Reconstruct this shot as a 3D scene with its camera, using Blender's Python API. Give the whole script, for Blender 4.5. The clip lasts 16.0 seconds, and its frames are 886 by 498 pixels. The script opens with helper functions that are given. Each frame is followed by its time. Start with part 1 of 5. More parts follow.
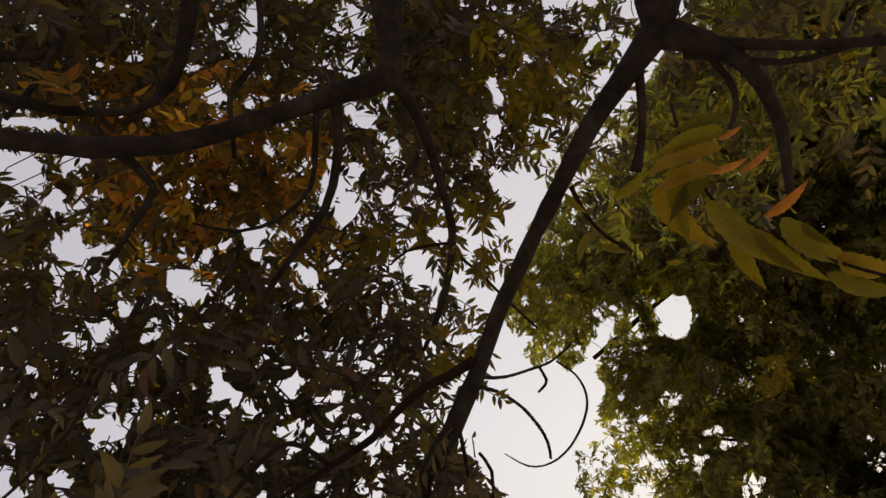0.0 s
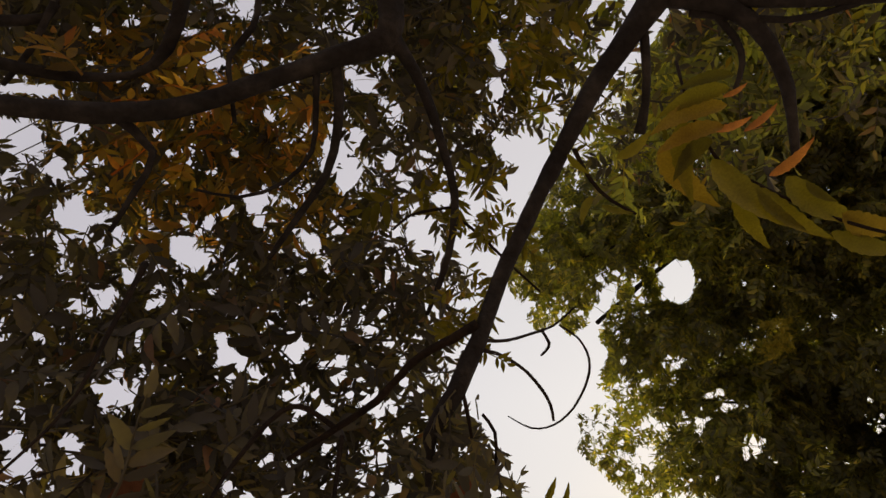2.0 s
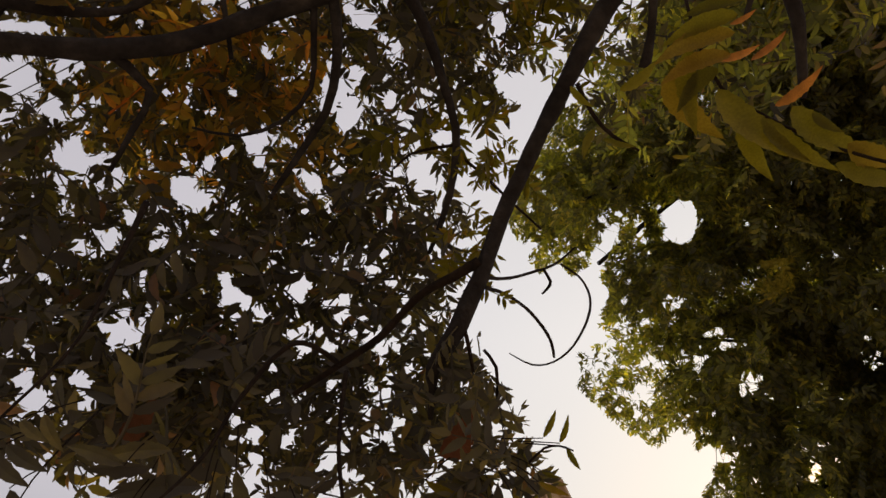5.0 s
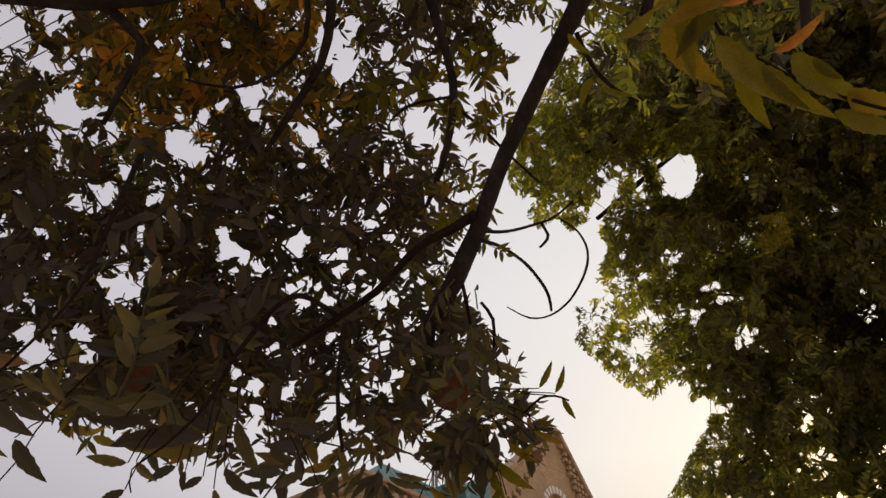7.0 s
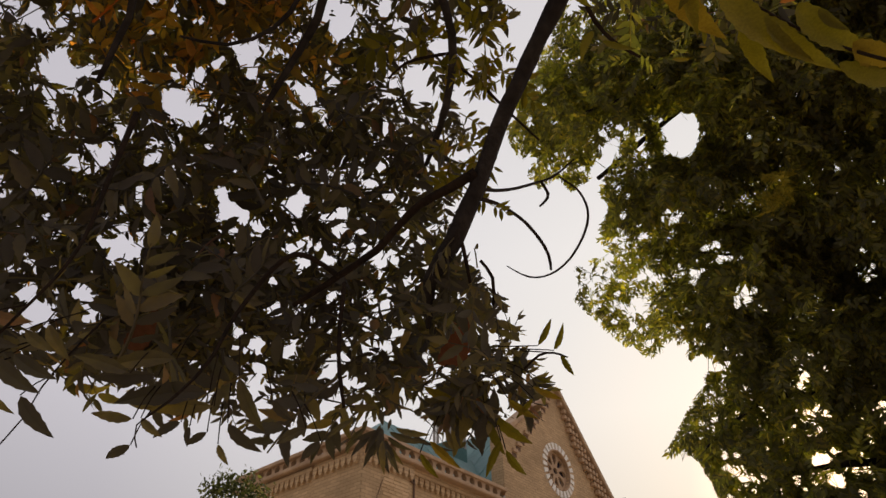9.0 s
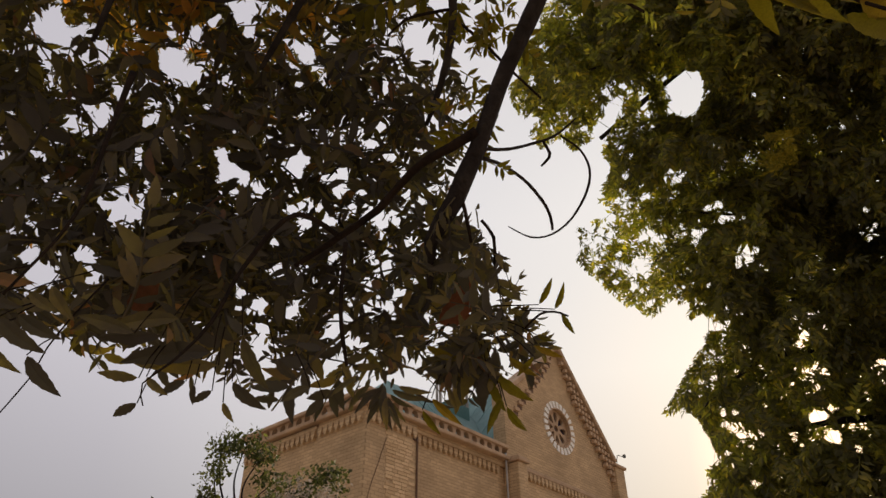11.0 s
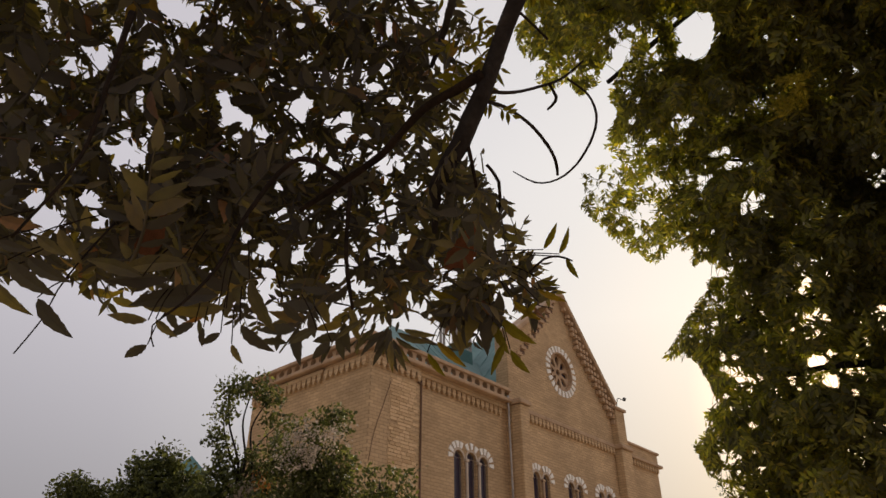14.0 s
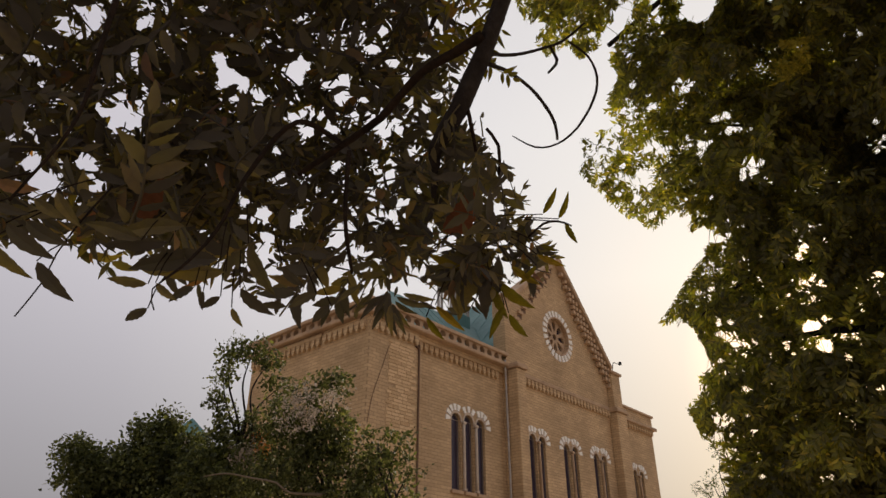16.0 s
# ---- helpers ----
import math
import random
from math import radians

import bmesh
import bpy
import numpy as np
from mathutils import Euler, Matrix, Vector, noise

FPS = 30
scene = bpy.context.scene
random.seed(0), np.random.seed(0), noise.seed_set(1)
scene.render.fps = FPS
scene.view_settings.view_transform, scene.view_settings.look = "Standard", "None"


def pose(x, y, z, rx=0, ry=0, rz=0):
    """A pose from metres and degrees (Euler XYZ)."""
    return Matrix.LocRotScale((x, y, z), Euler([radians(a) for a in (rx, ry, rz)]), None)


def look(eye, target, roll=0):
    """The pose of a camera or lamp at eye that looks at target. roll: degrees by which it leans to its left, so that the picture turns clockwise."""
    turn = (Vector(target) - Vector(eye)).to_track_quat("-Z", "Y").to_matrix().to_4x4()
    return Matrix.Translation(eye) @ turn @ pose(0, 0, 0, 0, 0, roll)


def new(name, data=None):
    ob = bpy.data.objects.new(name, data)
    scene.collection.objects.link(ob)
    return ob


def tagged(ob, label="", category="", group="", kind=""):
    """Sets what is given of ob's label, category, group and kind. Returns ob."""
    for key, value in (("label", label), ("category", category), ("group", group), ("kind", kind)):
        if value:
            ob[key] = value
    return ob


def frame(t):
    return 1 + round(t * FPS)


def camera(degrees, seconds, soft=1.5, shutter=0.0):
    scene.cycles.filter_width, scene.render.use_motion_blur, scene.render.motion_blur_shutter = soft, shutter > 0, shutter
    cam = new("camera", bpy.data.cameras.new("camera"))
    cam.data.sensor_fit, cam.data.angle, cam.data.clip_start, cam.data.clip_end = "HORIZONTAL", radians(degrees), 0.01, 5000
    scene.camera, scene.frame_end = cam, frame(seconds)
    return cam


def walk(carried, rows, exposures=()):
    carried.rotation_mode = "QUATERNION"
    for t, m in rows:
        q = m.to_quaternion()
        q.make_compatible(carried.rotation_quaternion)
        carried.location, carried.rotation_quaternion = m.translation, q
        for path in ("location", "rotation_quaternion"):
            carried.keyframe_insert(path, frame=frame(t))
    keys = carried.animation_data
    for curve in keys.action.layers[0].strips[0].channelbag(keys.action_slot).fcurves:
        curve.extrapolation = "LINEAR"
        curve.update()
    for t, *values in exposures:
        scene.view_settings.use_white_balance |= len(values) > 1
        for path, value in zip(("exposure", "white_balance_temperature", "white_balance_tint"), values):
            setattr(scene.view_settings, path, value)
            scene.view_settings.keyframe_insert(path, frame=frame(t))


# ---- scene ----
cam = camera(66.6, 16.0, soft=1.5)
# seconds, place in metres, turn in degrees
ROWS = [
    (0.0, -0.0048, -0.0227, 1.6168, 144.038, -0.176, -1.274),
    (0.5, -0.0043, -0.0213, 1.6167, 143.353, -0.167, -1.177),
    (1.0, -0.0040, -0.0200, 1.6164, 142.749, -0.077, -1.013),
    (1.5, -0.0039, -0.0183, 1.6164, 141.888, -0.091, -0.895),
    (2.0, -0.0037, -0.0175, 1.6159, 141.210, -0.155, -0.820),
    (2.5, -0.0036, -0.0173, 1.6153, 140.463, -0.276, -0.766),
    (3.0, -0.0034, -0.0167, 1.6146, 139.706, -0.329, -0.693),
    (3.5, -0.0032, -0.0157, 1.6138, 138.904, -0.301, -0.603),
    (4.0, -0.0029, -0.0135, 1.6126, 138.119, -0.212, -0.542),
    (6.5, -0.0004, -0.0092, 1.6097, 133.418, -0.038, -0.459),
    (7.0, 0.0009, -0.0072, 1.6085, 132.577, 0.056, -0.441),
    (7.5, 0.0012, -0.0055, 1.6080, 131.896, 0.120, -0.436),
    (8.0, 0.0019, -0.0044, 1.6077, 131.109, 0.169, -0.365),
    (8.5, 0.0024, -0.0038, 1.6068, 130.297, 0.176, -0.326),
    (9.0, 0.0027, -0.0038, 1.6061, 129.258, 0.177, -0.277),
    (9.5, 0.0032, -0.0029, 1.6048, 128.313, 0.237, -0.186),
    (12.0, 0.0040, -0.0014, 1.6034, 124.474, 0.203, 0.089),
    (12.5, 0.0039, -0.0016, 1.6025, 123.667, 0.115, 0.167),
    (13.0, 0.0034, -0.0017, 1.6017, 123.012, 0.142, 0.246),
    (13.5, 0.0029, -0.0012, 1.6014, 122.253, 0.100, 0.264),
    (14.0, 0.0021, -0.0011, 1.6009, 121.446, 0.038, 0.225),
    (14.5, 0.0016, -0.0013, 1.6005, 120.653, 0.034, 0.169),
    (15.0, 0.0010, -0.0008, 1.6002, 119.943, 0.020, 0.093),
    (15.5, 0.0007, -0.0002, 1.6000, 119.160, 0.029, 0.023),
    (16.0, 0.0000, 0.0000, 1.6000, 118.500, 0.000, -0.000),
]
walk(cam, [(t, pose(x, y, z, rx, ry, rz)) for t, x, y, z, rx, ry, rz in ROWS])

# ---- world and sun: a hazy, low sun ahead and to the right ----
SUN_AZ, SUN_EL = radians(33.2), radians(16.0)
SUN = Vector((math.sin(SUN_AZ) * math.cos(SUN_EL), math.cos(SUN_AZ) * math.cos(SUN_EL), math.sin(SUN_EL)))


def make_world():
    w = bpy.data.worlds.new("hazy_sky")
    w.use_nodes = True
    scene.world = w
    nt = w.node_tree
    nt.nodes.clear()
    n, l = nt.nodes.new, nt.links.new
    out, bg = n("ShaderNodeOutputWorld"), n("ShaderNodeBackground")
    sky = n("ShaderNodeTexSky")
    sky.sky_type, sky.sun_disc = "NISHITA", False
    sky.sun_elevation, sky.sun_rotation = SUN_EL, SUN_AZ
    sky.air_density, sky.dust_density = 1.6, 4.0
    gain = n("ShaderNodeMix")
    gain.data_type, gain.blend_type = "RGBA", "MULTIPLY"
    gain.inputs[0].default_value = 1.0
    gain.inputs[7].default_value = (0.10, 0.10, 0.10, 1)
    l(sky.outputs[0], gain.inputs[6])
    tc, dot = n("ShaderNodeTexCoord"), n("ShaderNodeVectorMath")
    dot.operation = "DOT_PRODUCT"
    dot.inputs[1].default_value = SUN
    l(tc.outputs["Generated"], dot.inputs[0])
    ramp = n("ShaderNodeValToRGB")
    mr = n("ShaderNodeMapRange")
    mr.inputs["From Min"].default_value = -1.0
    l(dot.outputs["Value"], mr.inputs["Value"])
    l(mr.outputs["Result"], ramp.inputs["Fac"])
    stops = [(0.0, (0.40, 0.375, 0.38)), (0.42, (0.66, 0.61, 0.615)), (0.65, (0.535, 0.505, 0.548)), (0.77, (0.595, 0.56, 0.60)), (0.84, (0.69, 0.652, 0.67)), (0.91, (0.73, 0.70, 0.70)),
             (0.955, (0.80, 0.76, 0.73)), (0.99, (0.95, 0.86, 0.76)), (1.0, (2.460, 1.7, 1.110))]
    el = ramp.color_ramp.elements
    el[0].position, el[1].position = stops[0][0], stops[-1][0]
    for pos, _ in stops[1:-1]:
        el.new(pos)
    for e, (_, c) in zip(el, stops):
        e.color = (*c, 1)
    sep, lift = n("ShaderNodeSeparateXYZ"), n("ShaderNodeValToRGB")
    l(tc.outputs["Generated"], sep.inputs[0])
    levels = [(0.08, 0.5), (0.2, 0.66), (0.42, 1.0), (0.62, 1.07), (0.85, 1.0)]
    haze = lift.color_ramp.elements
    haze[0].position, haze[1].position = levels[0][0], levels[-1][0]
    for pos, _ in levels[1:-1]:
        haze.new(pos)
    for e, (_, k) in zip(haze, levels):
        e.color = (k, k, k, 1)
    l(sep.outputs["Z"], lift.inputs["Fac"])
    high = n("ShaderNodeVectorMath")
    high.operation = "SCALE"
    l(ramp.outputs["Color"], high.inputs[0])
    l(lift.outputs[0], high.inputs["Scale"])
    mix = n("ShaderNodeMix")
    mix.data_type = "RGBA"
    mix.inputs[0].default_value = 0.93
    l(gain.outputs[2], mix.inputs[6])
    l(high.outputs[0], mix.inputs[7])
    l(mix.outputs[2], bg.inputs["Color"])
    bg.inputs["Strength"].default_value = 1.05
    l(bg.outputs[0], out.inputs[0])


make_world()
sun = new("sun", bpy.data.lights.new("sun", "SUN"))
sun.data.energy, sun.data.angle, sun.data.color = 3.0, radians(4), (1.0, 0.86, 0.68)
sun.matrix_world = look(SUN * 60, (0, 0, 0))

# ---- materials ----


def material(name, colors, rough=0.8, scale=6.0, bump=0.3, bump_scale=60.0, metal=0.0, spec=0.3, detail=6.0):
    """Mottled surface: a ramp of colours over coarse and fine noise, with fine relief."""
    m = bpy.data.materials.new(name)
    m.use_nodes = True
    nt = m.node_tree
    n, l = nt.nodes.new, nt.links.new
    b = nt.nodes["Principled BSDF"]
    tc = n("ShaderNodeTexCoord")
    big, fine = n("ShaderNodeTexNoise"), n("ShaderNodeTexNoise")
    big.inputs["Scale"].default_value, big.inputs["Detail"].default_value = scale, detail
    fine.inputs["Scale"].default_value, fine.inputs["Detail"].default_value = bump_scale, 4
    l(tc.outputs["Object"], big.inputs["Vector"])
    l(tc.outputs["Object"], fine.inputs["Vector"])
    add = n("ShaderNodeMath")
    add.operation = "MULTIPLY_ADD"
    add.inputs[1].default_value = 0.35
    l(fine.outputs[0], add.inputs[0])
    l(big.outputs[0], add.inputs[2])
    ramp = n("ShaderNodeValToRGB")
    el = ramp.color_ramp.elements
    for _ in colors[2:]:
        el.new(0.5)
    for i, (e, c) in enumerate(zip(el, colors)):
        e.position, e.color = 0.45 + 0.45 * i / (len(colors) - 1), (*c, 1)
    l(add.outputs[0], ramp.inputs["Fac"])
    l(ramp.outputs["Color"], b.inputs["Base Color"])
    bp = n("ShaderNodeBump")
    bp.inputs["Strength"].default_value, bp.inputs["Distance"].default_value = bump, 0.02
    l(add.outputs[0], bp.inputs["Height"])
    l(bp.outputs["Normal"], b.inputs["Normal"])
    b.inputs["Roughness"].default_value, b.inputs["Metallic"].default_value = rough, metal
    b.inputs["Specular IOR Level"].default_value = spec
    return m


def stone_material(name, c1, c2, mortar, course=0.15, length=0.42):
    """Coursed ashlar: blocks of slightly different tone, recessed joints, weathering streaks and grain."""
    m = bpy.data.materials.new(name)
    m.use_nodes = True
    nt = m.node_tree
    n, l = nt.nodes.new, nt.links.new
    b = nt.nodes["Principled BSDF"]
    tc, sep, comb, addxy = n("ShaderNodeTexCoord"), n("ShaderNodeSeparateXYZ"), n("ShaderNodeCombineXYZ"), n("ShaderNodeMath")
    l(tc.outputs["Object"], sep.inputs[0])
    l(sep.outputs[0], addxy.inputs[0])
    l(sep.outputs[1], addxy.inputs[1])
    l(addxy.outputs[0], comb.inputs[0])
    l(sep.outputs[2], comb.inputs[1])
    br = n("ShaderNodeTexBrick")
    br.inputs["Scale"].default_value = 1.0
    br.inputs["Brick Width"].default_value, br.inputs["Row Height"].default_value = length, course
    br.inputs["Mortar Size"].default_value, br.inputs["Mortar Smooth"].default_value = 0.012, 0.3
    br.inputs["Color1"].default_value, br.inputs["Color2"].default_value = (*c1, 1), (*c2, 1)
    br.inputs["Mortar"].default_value = (*mortar, 1)
    l(comb.outputs[0], br.inputs["Vector"])
    big, fine = n("ShaderNodeTexNoise"), n("ShaderNodeTexNoise")
    big.inputs["Scale"].default_value, big.inputs["Detail"].default_value = 0.45, 8
    fine.inputs["Scale"].default_value, fine.inputs["Detail"].default_value = 18, 5
    l(tc.outputs["Object"], big.inputs["Vector"])
    l(tc.outputs["Object"], fine.inputs["Vector"])
    mr = n("ShaderNodeMapRange")
    mr.inputs["From Min"].default_value, mr.inputs["From Max"].default_value = 0.3, 0.7
    mr.inputs["To Min"].default_value, mr.inputs["To Max"].default_value = 0.78, 1.12
    l(big.outputs[0], mr.inputs["Value"])
    mul = n("ShaderNodeMix")
    mul.data_type, mul.blend_type = "RGBA", "MULTIPLY"
    mul.inputs[0].default_value = 1.0
    l(br.outputs["Color"], mul.inputs[6])
    l(mr.outputs[0], mul.inputs[7])
    l(mul.outputs[2], b.inputs["Base Color"])
    h = n("ShaderNodeMath")
    h.operation = "MULTIPLY_ADD"
    h.inputs[1].default_value = -1.0
    l(br.outputs["Fac"], h.inputs[0])
    l(fine.outputs[0], h.inputs[2])
    bp = n("ShaderNodeBump")
    bp.inputs["Strength"].default_value, bp.inputs["Distance"].default_value = 0.6, 0.025
    l(h.outputs[0], bp.inputs["Height"])
    l(bp.outputs["Normal"], b.inputs["Normal"])
    b.inputs["Roughness"].default_value = 0.9
    b.inputs["Specular IOR Level"].default_value = 0.2
    return m


def leaf_material(name, stops, through_col, amount=0.4, rough=0.5, blade=None, clump_shade=0.3):
    """A leaf: colour differs from leaf to leaf, with clump shade painted in; light passes through it in a warmer tone.
    """
    m = bpy.data.materials.new(name)
    m.use_nodes = True
    nt = m.node_tree
    n, l = nt.nodes.new, nt.links.new
    b, out = nt.nodes["Principled BSDF"], nt.nodes["Material Output"]
    geo, info, add, fr = n("ShaderNodeNewGeometry"), n("ShaderNodeObjectInfo"), n("ShaderNodeMath"), n("ShaderNodeMath")
    l(geo.outputs["Random Per Island"], add.inputs[0])
    l(info.outputs["Random"], add.inputs[1])
    fr.operation = "FRACT"
    l(add.outputs[0], fr.inputs[0])
    ramp = n("ShaderNodeValToRGB")
    el = ramp.color_ramp.elements
    for _ in stops[2:]:
        el.new(0.5)
    for i, (e, (pos, c)) in enumerate(zip(el, stops)):
        e.position, e.color = pos, (*c, 1)
    l(fr.outputs[0], ramp.inputs["Fac"])
    tc, ns = n("ShaderNodeTexCoord"), n("ShaderNodeTexNoise")
    ns.inputs["Scale"].default_value, ns.inputs["Detail"].default_value = 45, 4
    l(tc.outputs["Object"], ns.inputs["Vector"])
    mr = n("ShaderNodeMapRange")
    mr.inputs["To Min"].default_value, mr.inputs["To Max"].default_value = 0.6, 1.4
    l(ns.outputs[0], mr.inputs["Value"])
    # Soft noise lightens and darkens clumps, painting lit and shaded billows into the colour
    clump_shade_noise = n("ShaderNodeTexNoise")
    clump_shade_noise.inputs["Scale"].default_value, clump_shade_noise.inputs["Detail"].default_value = 2.2, 2
    l(tc.outputs["Object"], clump_shade_noise.inputs["Vector"])
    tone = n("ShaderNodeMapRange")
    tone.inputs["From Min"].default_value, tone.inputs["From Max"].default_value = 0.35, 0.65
    tone.inputs["To Min"].default_value, tone.inputs["To Max"].default_value = 1 - clump_shade, 1 + clump_shade
    l(clump_shade_noise.outputs[0], tone.inputs["Value"])
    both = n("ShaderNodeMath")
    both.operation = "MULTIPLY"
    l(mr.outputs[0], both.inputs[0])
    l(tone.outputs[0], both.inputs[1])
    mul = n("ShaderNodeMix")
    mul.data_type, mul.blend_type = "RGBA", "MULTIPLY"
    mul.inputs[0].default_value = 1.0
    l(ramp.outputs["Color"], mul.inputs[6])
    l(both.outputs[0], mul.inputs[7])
    dull = n("ShaderNodeMix")
    dull.data_type = "RGBA"
    dull.inputs[0].default_value = 0.85 if blade else 0.0
    dull.inputs[7].default_value = (*(blade or (0, 0, 0)), 1)
    l(mul.outputs[2], dull.inputs[6])
    l(dull.outputs[2], b.inputs["Base Color"])
    b.inputs["Roughness"].default_value, b.inputs["Specular IOR Level"].default_value = rough, 0.2
    tint = n("ShaderNodeMix")
    tint.data_type, tint.blend_type = "RGBA", "MULTIPLY"
    tint.inputs[0].default_value = 1.0
    tint.inputs[7].default_value = (*through_col, 1)
    l(mul.outputs[2], tint.inputs[6])
    tr, mx = n("ShaderNodeBsdfTranslucent"), n("ShaderNodeMixShader")
    l(tint.outputs[2], tr.inputs["Color"])
    mx.inputs[0].default_value = amount
    l(b.outputs[0], mx.inputs[1])
    l(tr.outputs[0], mx.inputs[2])
    l(mx.outputs[0], out.inputs["Surface"])
    return m


BARK = material("bark", [(0.018, 0.015, 0.015), (0.032, 0.027, 0.026), (0.06, 0.05, 0.045)], 1.0, 14, 0.9, 70, spec=0.08)
TWIG = material("twig_bark", [(0.012, 0.009, 0.008), (0.035, 0.022, 0.015)], 0.95, 30, 0.5, 120, spec=0.1)
DEADWOOD = material("bare_dead_wood", [(0.11, 0.085, 0.058), (0.18, 0.14, 0.10)], 0.9, 5, 0.4, 40)
LEAF = leaf_material("green_leaf", [(0.0, (0.02, 0.02, 0.008)), (0.45, (0.045, 0.045, 0.012)), (0.72, (0.12, 0.11, 0.02)), (0.95, (0.20, 0.165, 0.03)), (1.0, (0.24, 0.10, 0.03))],
                     (2.7, 2.35, 0.9), 0.34, 0.7, (0.098, 0.085, 0.08))
AMBER = leaf_material("amber_leaf", [(0.0, (0.05, 0.04, 0.016)), (0.3, (0.13, 0.105, 0.022)), (0.7, (0.23, 0.165, 0.03)), (1.0, (0.31, 0.15, 0.038))],
                      (3.6, 2.8, 1.1), 0.66, 0.6, (0.08, 0.064, 0.045))
LIME = leaf_material("yellow_green_leaf", [(0.0, (0.06, 0.055, 0.008)), (0.5, (0.11, 0.098, 0.011)), (0.85, (0.14, 0.12, 0.014)), (1.0, (0.18, 0.115, 0.018))],
                     (3.0, 2.6, 0.9), 0.48, clump_shade=0.12)
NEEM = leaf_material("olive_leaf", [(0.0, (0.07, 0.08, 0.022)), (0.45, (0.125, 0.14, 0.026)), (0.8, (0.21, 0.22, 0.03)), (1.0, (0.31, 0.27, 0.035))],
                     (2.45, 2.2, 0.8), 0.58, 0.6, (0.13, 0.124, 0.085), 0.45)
FRESH = leaf_material("fresh_leaf", [(0.0, (0.24, 0.21, 0.03)), (1.0, (0.36, 0.30, 0.04))], (1.8, 1.7, 0.8), 0.5)
SHRUB = leaf_material("dull_green_leaf", [(0.0, (0.03, 0.036, 0.016)), (0.6, (0.066, 0.075, 0.031)), (1.0, (0.155, 0.165, 0.068))], (2.1, 2.0, 0.9), 0.4)
DRY = leaf_material("dry_blossom", [(0.0, (0.26, 0.22, 0.18)), (0.6, (0.42, 0.36, 0.30)), (1.0, (0.5, 0.42, 0.34))], (1.2, 1.1, 1.0), 0.25)
ORANGE = leaf_material("orange_leaf", [(0.0, (0.34, 0.14, 0.03)), (1.0, (0.50, 0.22, 0.045))], (1.5, 1.2, 0.8), 0.45)
RUST = leaf_material("russet_leaf", [(0.0, (0.13, 0.05, 0.022)), (1.0, (0.18, 0.065, 0.028))], (1.3, 1.1, 0.8), 0.35)
STONE = stone_material("buff_ashlar", (0.575, 0.40, 0.235), (0.47, 0.325, 0.185), (0.33, 0.225, 0.13))
TRIM = material("dressed_stone", [(0.31, 0.21, 0.135), (0.41, 0.28, 0.18), (0.50, 0.35, 0.225)], 0.9, 1.5, 0.4, 25)
WHITE = material("white_voussoir", [(0.72, 0.69, 0.65), (0.88, 0.85, 0.81)], 0.8, 5, 0.3, 40)
TEAL = material("teal_sheet_roof", [(0.06, 0.14, 0.14), (0.09, 0.19, 0.19), (0.13, 0.245, 0.235)], 0.55, 0.8, 0.25, 12)
LEAD = material("painted_pipe", [(0.30, 0.27, 0.25), (0.42, 0.39, 0.36)], 0.6, 3, 0.2, 30)
DARKMETAL = material("dark_metal", [(0.05, 0.05, 0.05), (0.10, 0.10, 0.10)], 0.5, 6, 0.2, 60, metal=0.6)
EARTH = material("dusty_earth", [(0.36, 0.27, 0.18), (0.48, 0.37, 0.255), (0.42, 0.34, 0.22)], 0.95, 0.3, 0.6, 8)
FRAME = material("window_frame_paint", [(0.10, 0.08, 0.08), (0.16, 0.13, 0.12)], 0.6, 4, 0.2, 40)
# Brown of the cable, also painted in for recess and header shade
CABLE_AND_SHADE = material("brown_cable_and_shade", [(0.13, 0.08, 0.055), (0.19, 0.12, 0.085)], 0.8, 4, 0.2, 40, spec=0.1)
PALE = material("pale_dressed_stone", [(0.46, 0.37, 0.29), (0.56, 0.46, 0.37)], 0.9, 3, 0.3, 30)
PLASTER = material("far_plaster", [(0.42, 0.36, 0.30), (0.52, 0.46, 0.38)], 0.9, 1, 0.2, 10)


def glass_material():
    m = bpy.data.materials.new("dark_leaded_glass")
    m.use_nodes = True
    nt = m.node_tree
    b = nt.nodes["Principled BSDF"]
    ns, rp = nt.nodes.new("ShaderNodeTexNoise"), nt.nodes.new("ShaderNodeValToRGB")
    ns.inputs["Scale"].default_value = 2.5
    rp.color_ramp.elements[0].color, rp.color_ramp.elements[1].color = (0.02, 0.016, 0.03, 1), (0.06, 0.045, 0.07, 1)
    nt.links.new(ns.outputs[0], rp.inputs[0])
    nt.links.new(rp.outputs[0], b.inputs["Base Color"])
    b.inputs["Roughness"].default_value = 0.25
    b.inputs["Specular IOR Level"].default_value = 0.4
    return m


GLASS = glass_material()

# ---- mesh helpers ----


def part(name, bm, mat, parent=None, label="", smooth=False):
    """One bmesh as one mesh object, under a thing or a part."""
    me = bpy.data.meshes.new(name)
    bmesh.ops.recalc_face_normals(bm, faces=bm.faces)
    bm.to_mesh(me)
    bm.free()
    return mesh_part(name, me, mat, parent, label, smooth)


def mesh_part(name, me, mat, parent=None, label="", smooth=False):
    if mat and not me.materials:
        me.materials.append(mat)
    if smooth:
        me.shade_smooth()
    ob = new(name, me)
    ob.parent = parent
    if label:
        ob["label"] = label
    return ob


